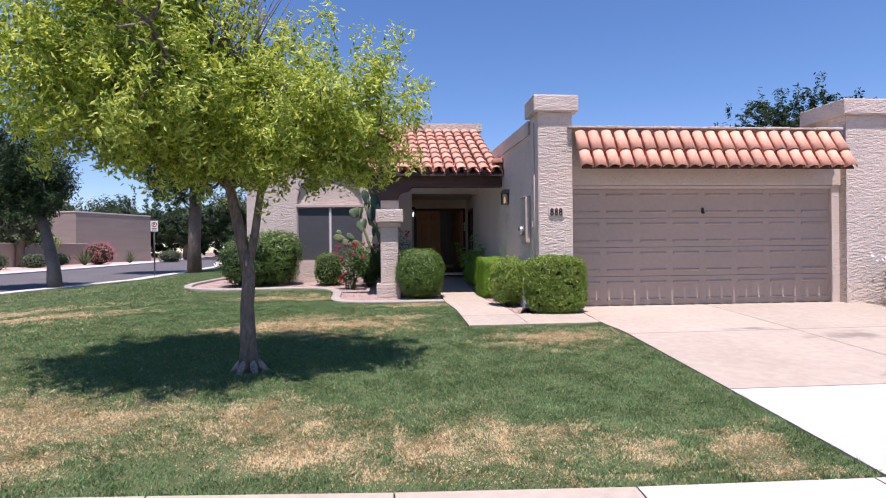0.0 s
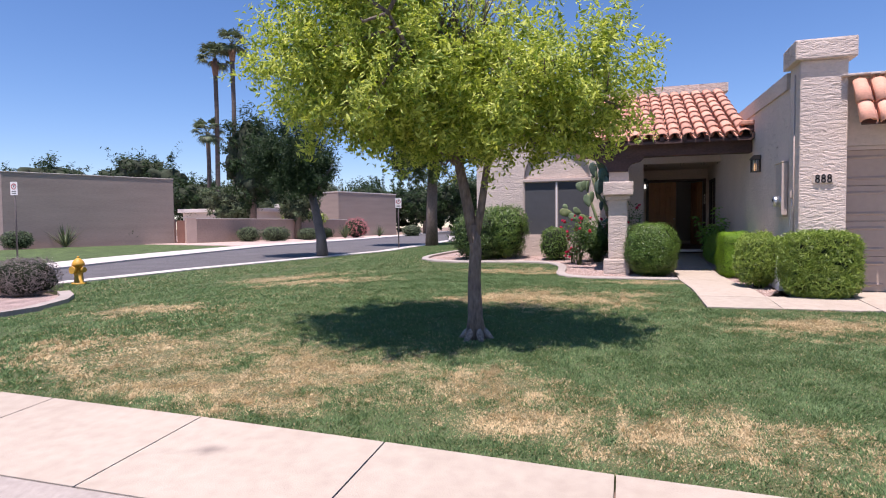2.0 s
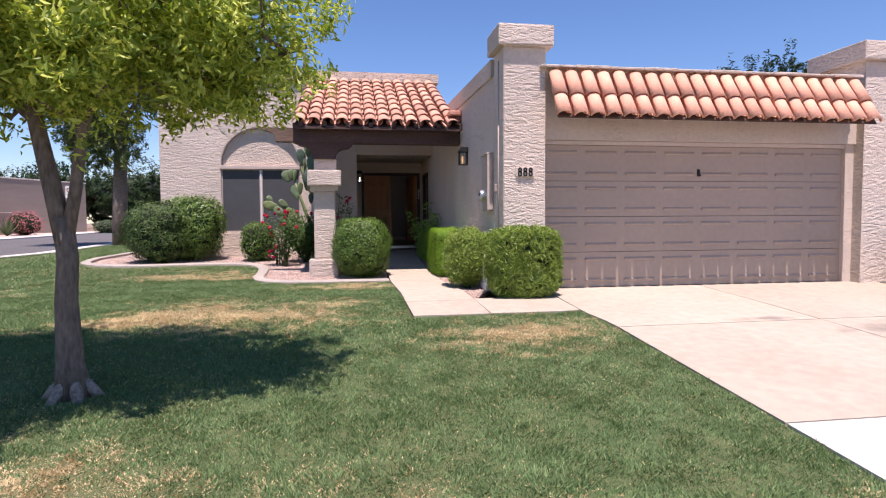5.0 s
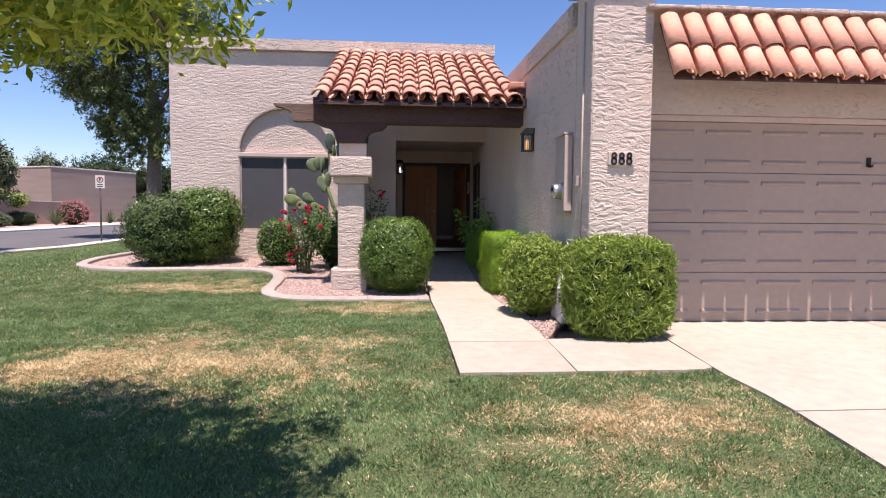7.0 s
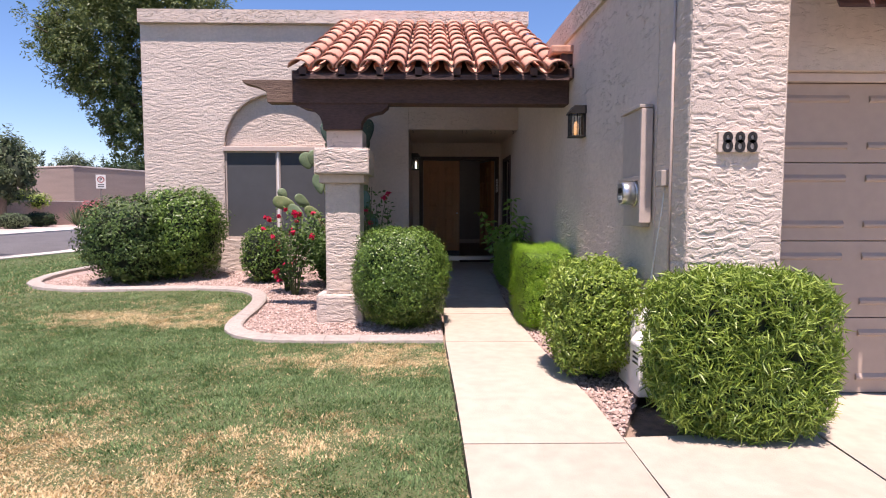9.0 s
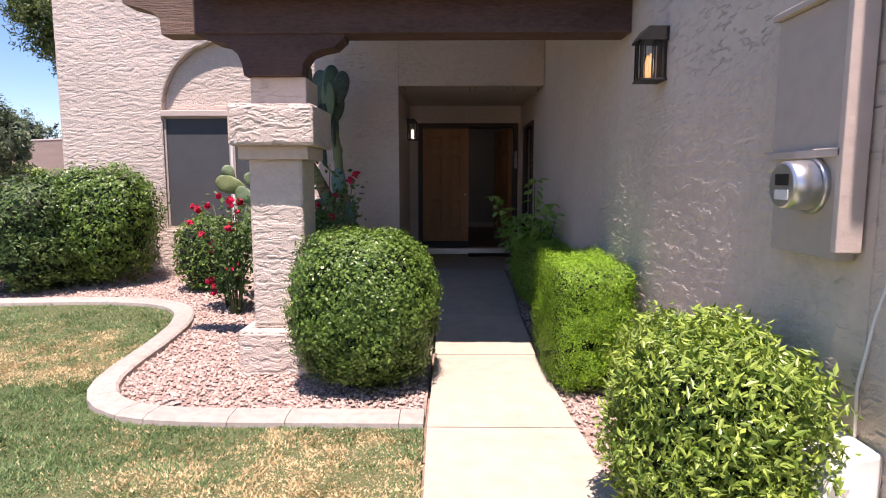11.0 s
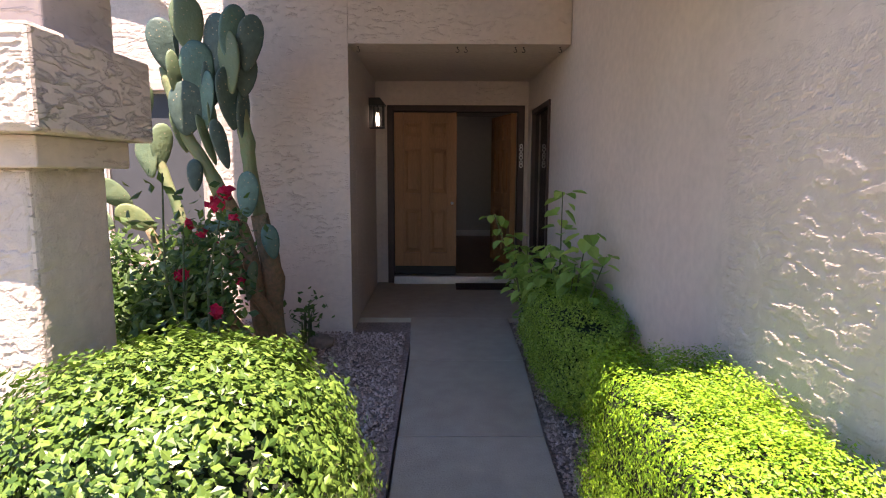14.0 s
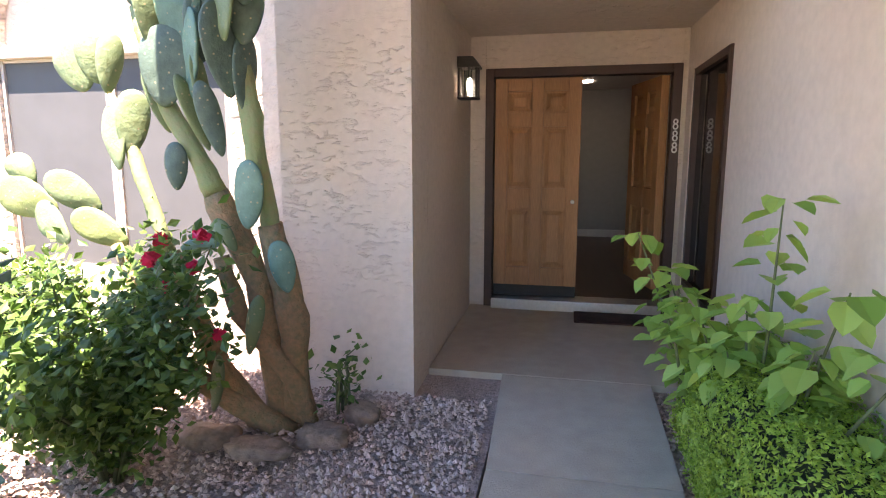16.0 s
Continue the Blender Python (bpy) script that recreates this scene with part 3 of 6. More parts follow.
# the long wall with a window opening by the door
yw0, yw1, zw0, zw1 = 13.36, 14.42, 0.95, 2.69
for y0, y1, z0, z1 in ((6.9, yw0, 0.2, 3.6), (yw0, yw1, 0.2, zw0), (yw0, yw1, zw1, 3.6), (yw1, 14.75, 0.2, 3.6)):
    prism(bm, [(wx(y0), y0), (wx(y0) + WT, y0), (wx(y1) + WT, y1), (wx(y1), y1)], "z", z0, z1)
wall_long = tagged(part("wall_long", bm, MIDROUGH), "beige trowelled stucco wall along the walkway", "wall", kind="structure")
bm = bmesh.new()
prism(bm, [(wx(6.95) - 0.036, 6.95), (wx(6.95) + 0.3, 6.95), (wx(12.8) + 0.3, 12.88), (wx(12.8) - 0.036, 12.88)], "z", 3.6, 3.86)
skin("raked_plaster", wall_long, (wx(10.1), 10.1, 0.40), (0.0285, -1, 0), (0, 0, 1), 3.15, 2.1, 0.0072, 0.0060, 21, PLASTER_SIDE, 0.25)
tagged(part("parapet_long", bm, STUCCO), "stucco parapet cap on the side wall", "parapet", kind="structure")

# garage front
DOOR_Y, PIL_Y = 6.62, 6.38


def pillar(x0, x1, y0, depth, name, step, back=0.08):
    p = tagged(new(name), "stuccoed pillar with a thick square cap beside the garage", "pillar", kind="structure")
    part("shaft", boxes((x0, x1, y0, y0 + depth, 0.2, 3.895)), STUCCO, p)
    skin("raked_plaster", p, (x0, y0, 0.40), (1, 0, 0), (0, 0, 1), x1 - x0, 3.49, step, 0.007, 31, PLASTER)
    cap = part("cap", boxes((x0 - 0.09, x1 + 0.1, y0 - 0.08, y0 + depth + back, 3.895, 4.19), bevel=0.012), STUCCO, p)
    skin("raked_plaster", cap, (x0 - 0.08, y0 - 0.08, 3.905), (1, 0, 0), (0, 0, 1), x1 - x0 + 0.17, 0.275, step, 0.006, 32, PLASTER)
    return p


skin("raked_plaster", pillar(2.575, 3.19, PIL_Y, 0.55, "pillar_left", 0.006), (2.575, 6.92, 0.40), (0, -1, 0), (0, 0, 1), 0.54, 3.49, 0.009, 0.006, 33, PLASTER_SIDE)
pillar(8.37, 10.4, PIL_Y, 0.75, "pillar_right", 0.018, 0.35)
wall_garage = tagged(part("wall_garage_header", boxes((3.19, 8.37, 6.52, 6.85, 2.62, 3.60)), SMOOTH), "stucco wall over the garage door", "wall", kind="structure")
tagged(part("wall_garage_jamb", boxes((8.22, 8.37, 6.56, 6.85, 0.3, 2.62)), SMOOTH), "stucco jamb beside the garage door", "wall", kind="structure")
tagged(part("roof_garage", boxes((2.8, 9.0, 6.85, 13.2, 3.4, 3.46)), SOIL), "flat garage roof", "roof", kind="structure")


def garage_door(x0, x1, y, z0, z1, label, paint):
    d = thing("garage_door", label, "garage door", at=(x0, y, z0))
    w, h = x1 - x0, (z1 - z0) / 4
    for r in range(4):
        sec = part("section", boxes((0, w, 0, 0.045, r * h + 0.003, (r + 1) * h - 0.003), bevel=0.003), paint, d)
        for c in range(8):
            cw = w / 8
            a, b = c * cw + 0.07, (c + 1) * cw - 0.07
            bm = bmesh.new()
            for zz in (r * h + 0.09, (r + 1) * h - 0.13):
                prism(bm, [(0.0, zz), (-0.017, zz + 0.010), (-0.016, zz + 0.026), (0.0, zz + 0.05)], "x", a, b)
            part("panel", bm, paint, sec)
    return d


door_main = garage_door(3.20, 8.22, DOOR_Y, gz(5, 6.62) + 0.024, 2.56, "closed brown sectional garage door with embossed panels", DOORPAINT)
bm = boxes((w1 := 5.02 / 2 - 0.01, w1 + 0.045, -0.02, 0.0, 1.68, 1.78), (w1 + 0.004, w1 + 0.035, -0.06, -0.02, 1.67, 1.70), bevel=0.004)
part("handle", bm, BLACKMETAL, door_main, "small dark lock handle")
tagged(part("trim_garage", boxes((3.192, 8.22, 6.57, 6.62, 2.56, 2.617), bevel=0.006), TRIM), "painted wooden trim over the garage door", "trim", kind="structure")


# ---- clay tile roofs ----
def barrel(length, r0, r1, thick=0.016, seg=7):
    """One half-round clay tile, lying along +y, wider at y = 0."""
    v, f = [], []
    for y, r in ((0.0, r0), (length, r1)):
        for rr in (r, r - thick):
            for k in range(seg + 1):
                a = math.pi * k / seg
                v.append((rr * math.cos(a), y, rr * math.sin(a) * 0.78))
    n = seg + 1
    for k in range(seg):
        f.append((k, k + 1, 2 * n + k + 1, 2 * n + k))
        f.append((n + k, 3 * n + k, 3 * n + k + 1, n + k + 1))
        f.append((k, n + k, n + k + 1, k + 1))
        f.append((2 * n + k, 2 * n + k + 1, 3 * n + k + 1, 3 * n + k))
    f += [(0, 2 * n, 3 * n, n), (seg, n + seg, 3 * n + seg, 2 * n + seg)]
    me = bpy.data.meshes.new("tile")
    me.from_pydata(v, [], f)
    me.polygons.foreach_set("use_smooth", [i % 4 == 0 and i < 4 * seg for i in range(len(f))])
    return me


def tile_roof(name, label, x0, x1, eave, top, cols, rows, material, lap=0.06, deck=(-0.03, 0.05)):
    """Rows of half-round tiles from the eave (y, z) up to the top (y, z): caps over upturned pans."""
    roof = thing(name, label, "tile roof", at=((x0 + x1) / 2, eave[0], eave[1]))
    run, rise = top[0] - eave[0], top[1] - eave[1]
    slope, ln = math.atan2(rise, run), math.hypot(run, rise)
    pitch, ex = (x1 - x0) / cols, ln / rows
    cap = barrel(ex + lap, pitch * 0.47, pitch * 0.39)
    pan = barrel(ex + lap, pitch * 0.38, pitch * 0.42)
    cap.materials.append(material)
    pan.materials.append(material)
    rng = random.Random(len(name) * 7 + cols)
    cx = (x0 + x1) / 2
    for c in range(cols):
        for r in range(rows):
            for kind, me in (("cap", cap), ("pan", pan)):
                if kind == "pan" and c == cols - 1:
                    continue
                ob = new("tile", me)
                ob.parent = roof
                x = x0 + (c + (0.5 if kind == "cap" else 1.0)) * pitch - cx + rng.uniform(-0.006, 0.006)
                s = r * ex - (0.03 if kind == "cap" else -0.06) + rng.uniform(-0.012, 0.012)
                up = (0.055 if kind == "cap" else 0.078) + 0.012 * (1 if kind == "cap" else 0)
                m = Matrix.Translation((x, s * math.cos(slope) - up * math.sin(slope), s * math.sin(slope) + up * math.cos(slope)))
                m = m @ Matrix.Rotation(slope - 0.035, 4, "X") @ Matrix.Rotation(rng.uniform(-0.02, 0.02), 4, "Z")
                if kind == "pan":
                    m = m @ Matrix.Rotation(math.pi, 4, "Y")
                ob.matrix_basis = m
    bm = bmesh.new()
    prism(bm, [(deck[0], rise / run * deck[0]), (run, rise), (run, rise - deck[1]), (deck[0], rise / run * deck[0] - deck[1])], "x", x0 - cx + 0.05, x1 - cx - 0.01)
    part("deck", bm, DARKWOOD, roof)
    return roof


tile_roof("porch_roof", "sloping porch roof of weathered red clay barrel tiles", -0.62, 2.46, (9.17, 3.18), (12.87, 4.80), 12, 9, TILE)
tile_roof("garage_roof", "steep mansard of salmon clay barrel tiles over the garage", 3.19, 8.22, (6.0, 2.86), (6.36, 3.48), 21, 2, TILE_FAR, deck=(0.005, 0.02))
cap_band = thing("ridge_cap", "pinkish mortar cap along the top of the garage tiles", "roof cap", at=(3.1, 6.4, 3.6))
for k in range(10):
    part("cap_piece", boxes((k * 0.515, k * 0.515 + 0.51, -0.12, 0.22, 0.004, 0.040 + 0.008 * (k % 2)), bevel=0.01), STUCCO, cap_band)

# porch timber
beam = thing("porch_beam", "dark brown porch beam with shaped ends on the column", "beam", at=(1.0, 9.34, 2.95))
bm = bmesh.new()
box(bm, -1.62, wx(9.5) - 1.0, -0.02, 0.22, -0.06, 0.30, bevel=0.006)
part("front_beam", bm, DARKWOOD, beam)
bm = bmesh.new()
prism(bm, [(-1.60, -0.02), (-1.95, -0.02), (-1.96, 0.10), (-2.02, 0.14), (-2.1, 0.17), (-2.22, 0.2), (-2.24, 0.235), (-1.60, 0.235)], "y", 0.18, 0.36, 0.004)
part("beam_tail", bm, TAILWOOD, beam, "brown shaped beam end, coloured lighter for the sun on it")
bm = bmesh.new()
prism(bm, [(-1.28, -0.35), (-0.86, -0.35), (-0.85, -0.27), (-0.80, -0.2), (-0.72, -0.17), (-0.62, -0.15), (-0.55, -0.09), (-0.54, 0.02),
           (-1.60, 0.02), (-1.58, -0.07), (-1.50, -0.11), (-1.40, -0.13), (-1.32, -0.2), (-1.29, -0.27)], "y", 0.0, 0.2, 0.004)
part("corbel", bm, DARKWOOD, beam)
for k in range(8):
    part("rafter", boxes((-1.5 + k * 0.42, -1.42 + k * 0.42, -0.2, 0.4, 0.19, 0.30), bevel=0.004), DARKWOOD, beam)
bm = bmesh.new()
prism(bm, [(0.3, 0.3), (3.2, 1.5), (3.2, 1.38), (0.3, 0.18)], "x", -1.55, -1.45)
part("side_rafter", bm, DARKWOOD, beam)

column = tagged(new("porch_column"), "square stuccoed porch column with a thick cap and plinth", "column")
part("plinth", boxes((-0.36, 0.17, 9.22, 9.82, 0.3, 0.735), bevel=0.012), STUCCO, column)
part("shaft", boxes((-0.265, 0.125, 9.33, 9.72, 0.735, 2.02), bevel=0.008), STUCCO, column)
shaft = column.children[-1]
skin("raked_plaster", shaft, (-0.26, 9.33, 0.765), (1, 0, 0), (0, 0, 1), 0.38, 1.23, 0.005, 0.006, 41, PLASTER)
skin("raked_plaster", shaft, (0.125, 9.335, 0.765), (0, 1, 0), (0, 0, 1), 0.38, 1.23, 0.009, 0.004, 42, PLASTER)
skin("raked_plaster", column.children[0], (-0.35, 9.22, 0.40), (1, 0, 0), (0, 0, 1), 0.51, 0.325, 0.005, 0.006, 43, PLASTER)
part("neck", boxes((-0.325, 0.185, 9.28, 9.78, 2.0, 2.095), bevel=0.008), SMOOTH, column)
part("cap", boxes((-0.365, 0.245, 9.2, 9.85, 2.095, 2.385), bevel=0.014), STUCCO, column)
skin("raked_plaster", column.children[-1], (-0.355, 9.2, 2.105), (1, 0, 0), (0, 0, 1), 0.59, 0.27, 0.005, 0.0065, 44, PLASTER)
part("block", boxes((-0.255, 0.155, 9.40, 9.78, 2.385, 2.60), bevel=0.008), SMOOTH, column)

# ---- window with sun screens ----
window_1 = tagged(new("window_1"), "wide window behind dark grey sun screens", "window", kind="structure")
for k, (a, b) in enumerate(((-2.665, -1.765), (-1.735, -0.835))):
    part("screen", boxes((a + 0.02, b - 0.02, 13.02, 13.03, 1.22, 2.68)), SCREEN, window_1)
    part("screen_frame", boxes((a, a + 0.025, 13.0, 13.04, 1.195, 2.70), (b - 0.025, b, 13.0, 13.04, 1.195, 2.70), (a, b, 13.005, 13.035, 1.195, 1.22), (a, b, 13.005, 13.035, 2.68, 2.70)), METAL, window_1)
part("mullion", boxes((-1.765, -1.735, 12.985, 13.04, 1.195, 2.70)), WHITE, window_1)
part("pane", boxes((-2.65, -0.85, 13.1, 13.11, 1.2, 2.7)), glass_mat("window_glass"), window_1)
part("blind", boxes((-2.66, -0.84, 13.16, 13.18, 1.2, 2.7)), mat("inner_blind", (0.3, 0.3, 0.3), 0.8), window_1)


# ---- shrubs ----
def shrub(name, label, category, centre, half, power, leafmat, n, size, seed, rough=0.06, slim=0.5, tilt=0.6, shell=0.16, group="", core=0.82):
    """A clipped shrub: stems, a lump painted as inner shade, and thousands of single leaves."""
    base = (centre[0], centre[1], gz(centre[0], centre[1]))
    s = thing(name, label, category, group, at=base)
    rng = np.random.default_rng(seed)
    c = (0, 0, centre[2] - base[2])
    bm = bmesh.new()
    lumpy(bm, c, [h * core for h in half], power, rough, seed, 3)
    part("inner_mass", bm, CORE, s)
    p, nr = lump_skin(n, c, half, power, rough, seed, rng, shell)
    thin = np.array([noise.noise(Vector((q[0] * 5, q[1] * 5, q[2] * 13 + seed))) + 0.6 * noise.noise(Vector((q[0] * 12, q[1] * 12, q[2] * 24 + seed))) for q in p])
    keep = rng.uniform(-0.75, -0.12, len(p)) < thin
    v, f = leaves(p[keep], nr[keep], size, rng, slim, tilt)
    fo = raw("foliage", v.tolist(), f.tolist(), leafmat, s)
    fo["kind"] = "stuff"
    bm = bmesh.new()
    for k in range(7):
        a = 2.4 * k + seed
        r = 0.45 * min(half[0], half[1])
        tube(bm, [(0.3 * r * math.cos(a), 0.3 * r * math.sin(a), -0.05), (0.6 * r * math.cos(a), 0.6 * r * math.sin(a), c[2] * 0.5), (r * math.cos(a), r * math.sin(a), c[2])], [0.018, 0.014, 0.01], 5)
    part("stem", bm, TWIG, s)
    return s


shrub("shrub", "dark green rounded shrub in the bed by the window wall", "shrub", (-3.78, 11.9, 1.20), (0.66, 0.62, 0.66), 2.6, LEAF_MID, 16000, 0.05, 11, 0.22, tilt=0.3)
shrub("shrub", "tall lighter green shrub against the window wall", "shrub", (-3.16, 12.22, 1.32), (0.70, 0.60, 0.72), 2.5, LEAF_BOX, 17000, 0.05, 19, 0.2, tilt=0.3)
shrub("shrub", "small clipped dark green shrub under the window", "shrub", (-1.69, 11.95, 0.98), (0.37, 0.36, 0.44), 3.0, LEAF_BOX, 3500, 0.045, 12, 0.08)
shrub("shrub", "round clipped green shrub beside the walkway", "shrub", (0.60, 9.15, 0.955), (0.52, 0.52, 0.55), 2.55, LEAF_BOX, 62000, 0.026, 13, 0.12, slim=0.62, tilt=0.28)
shrub("hedge", "boxy clipped bright green hedge in sun", "hedge", (2.19, 9.38, 0.85), (0.285, 0.62, 0.44), 7.0, LEAF_LIME, 115000, 0.0145, 14, 0.10, tilt=0.26)
shrub("hedge", "clipped green hedge in the shade by the entry", "hedge", (2.235, 11.62, 0.86), (0.28, 0.96, 0.34), 4.0, LEAF_SHADE, 70000, 0.021, 15, 0.08, core=0.84, shell=0.2)
shrub("hedge", "green leafy shrub against the side wall", "shrub", (2.20, 7.2, 0.89), (0.33, 0.46, 0.42), 3.2, LEAF_OLEA, 22000, 0.041, 16, 0.16, slim=0.34, tilt=0.9, shell=0.3, core=0.72)
shrub("hedge", "boxy green hedge of long narrow leaves before the pillar", "hedge", (2.77, 6.08, 0.87), (0.50, 0.32, 0.47), 4.5, LEAF_OLEA, 26000, 0.080, 17, 0.10, slim=0.11, tilt=0.9)


# ---- the lawn tree ----
def crown_leaves(blobs, n, size, rng, slim=0.35, droop=0.6, per=40, tight=1.0):
    """Leaves clustered about many twig ends inside several uneven masses."""
    w = np.array([b[1][0] * b[1][1] * b[1][2] for b in blobs]) ** 0.75
    w /= w.sum()
    pts, nrs = [], []
    for (c, h), share in zip(blobs, w):
        clumps = max(6, int(n * share / per))
        d = rng.normal(0, 1, (clumps, 3))
        d /= np.linalg.norm(d, axis=1, keepdims=True)
        rad = rng.uniform(0.2, 1.0, (clumps, 1)) ** 0.45 * (1 + 0.20 * rng.normal(0, 1, (clumps, 1)))
        cc = np.array(c) + d * rad * np.array(h)
        k = np.repeat(np.arange(clumps), per)
        span = 0.10 + 0.05 * max(h)
        tw = rng.normal(0, 1, (clumps, 3)) * span * 0.8 + d * span * 1.4 + np.array([0, 0, span * 0.8])
        along = rng.uniform(-1, 1, (len(k), 1))
        pts.append(cc[k] + tw[k] * along + rng.normal(0, (0.045 + 0.02 * max(h)) * tight, (len(k), 3)))
        nrs.append(d[k] * 0.5 + np.array([0, 0, 0.7]))
    p, nr = np.concatenate(pts), np.concatenate(nrs)
    return leaves(p, nr, size, rng, slim, 0.6, droop)


def tree(name, label, base, limbs, blobs, n, size, leafmat, bark, seed, roots=True, category="tree", per=40, tight=1.0):
    t = thing(name, label, category, at=base)
    bm = bmesh.new()
    trunk = limbs[0]
    tube(bm, trunk[0], trunk[1], 12)
    if roots:
        rm = bmesh.new()
        for k in range(6):
            a = k * 1.05 + seed
            r = trunk[1][0]
            tube(rm, [(0.3 * r * math.cos(a), 0.3 * r * math.sin(a), 0.15), (0.9 * r * math.cos(a), 0.9 * r * math.sin(a), 0.055), (1.45 * r * math.cos(a), 1.45 * r * math.sin(a), -0.03)], [0.03, 0.042, 0.03], 8)
    part("trunk", bm, bark, t)
    if roots:
        part("root_flare", rm, WHITE_ROOT, t, "pale scuffed roots at the foot of the trunk")
    for pts, rad in limbs[1:]:
        bm = bmesh.new()
        tube(bm, pts, rad, 8)
        part("limb", bm, bark, t)
    rng = np.random.default_rng(seed)
    v, f = crown_leaves(blobs, n, size, rng, per=per, tight=tight)
    cr = raw("crown", v.tolist(), f.tolist(), leafmat, t)
    cr["kind"] = "stuff"
    bm = bmesh.new()
    tips = [Vector(a).lerp(Vector(b), u) for pts, _ in limbs[1:] for a, b in list(zip(pts, pts[1:]))[-2:] for u in (0.2, 0.5, 0.8, 1.0)]
    r2 = random.Random(seed)
    for c, h in blobs:
        for k in range(9):
            e = Vector(c) + Vector([r2.uniform(-0.8, 0.8) * q for q in h])
            o = min(tips, key=lambda q: (q - e).length)
            mid = o.lerp(e, 0.5) + Vector((r2.uniform(-0.1, 0.1), r2.uniform(-0.1, 0.1), -0.08))
            tube(bm, [o, mid, e], [0.022, 0.014, 0.005], 5)
    part("twig_mass", bm, bark, t)["kind"] = "stuff"
    return t


tb = (-1.57, 2.84, gz(-1.57, 2.84))
lawn_tree = tree("lawn_tree", "young ash tree with bright yellow-green leaves on the lawn", tb,
     [([(0, 0, -0.05), (-0.01, 0, 0.25), (-0.02, 0, 0.7), (0.0, 0, 1.0), (-0.02, 0.0, 1.3)], [0.135, 0.09, 0.075, 0.07, 0.065]),
      ([(-0.01, 0, 1.1), (-0.09, 0.02, 1.5), (-0.2, 0.05, 2.0), (-0.35, 0.1, 2.7), (-0.5, 0.2, 3.5)], [0.07, 0.065, 0.055, 0.04, 0.02]),
      ([(0.0, 0, 1.15), (0.07, 0.0, 1.5), (0.15, -0.05, 1.95), (0.4, -0.1, 2.5), (0.9, 0, 3.1)], [0.05, 0.045, 0.04, 0.03, 0.02]),
      ([(-0.2, 0.05, 2.0), (-0.8, 0.3, 2.5), (-1.5, 0.4, 3.0)], [0.045, 0.035, 0.02]),
      ([(0.25, -0.05, 2.2), (1.0, 0.1, 2.35), (1.7, 0.1, 2.6)], [0.03, 0.025, 0.015]),
      ([(-0.3, 0.1, 2.4), (-0.4, -0.7, 2.9), (-0.5, -1.3, 3.3)], [0.035, 0.03, 0.015]),
      ([(-0.3, 0.1, 2.6), (0.1, 0.8, 3.0), (0.2, 1.3, 3.4)], [0.035, 0.03, 0.015])],
     [((-1.25, -0.2, 3.3), (1.0, 1.15, 0.95)), ((-0.85, -0.3, 3.8), (0.9, 1.2, 0.9)), ((0.55, -0.3, 2.65), (0.85, 0.9, 0.6)), ((1.15, -0.1, 2.75), (0.72, 0.85, 0.72)), ((-0.6, -1.05, 2.8), (0.9, 0.75, 0.65)),
      ((0.2, 0.6, 2.75), (1.0, 0.65, 0.6)), ((-1.75, -0.2, 3.2), (0.75, 0.95, 0.8)), ((-0.95, 0.0, 2.55), (0.9, 0.85, 0.42)), ((0.1, -0.55, 2.35), (0.75, 0.5, 0.36)), ((-1.0, 0.0, 4.5), (0.85, 0.9, 0.6)),
      ((0.95, 0.1, 2.25), (0.6, 0.55, 0.22)), ((0.35, 0.1, 3.35), (0.55, 0.6, 0.4)), ((-0.2, 0.2, 2.2), (0.5, 0.5, 0.2))],
     104000, 0.070, LEAF_TREE, BARK, 21, per=100, tight=0.8)
bm = bmesh.new()
r2_ = random.Random(5)
for k in range(46):
    o = Vector((r2_.uniform(-0.45, 0.1), r2_.uniform(-0.2, 0.3), r2_.uniform(2.9, 3.4)))
    e = o + Vector((r2_.uniform(-0.35, 0.65), r2_.uniform(-0.4, 0.4), r2_.uniform(0.6, 1.3)))
    tube(bm, [o, o.lerp(e, 0.5) + Vector((r2_.uniform(-0.08, 0.08), 0, -0.05)), e], [0.011, 0.007, 0.003], 4)
part("bare_twig", bm, BARK, lawn_tree, "thin bare grey twigs in the top of the crown")["kind"] = "stuff"


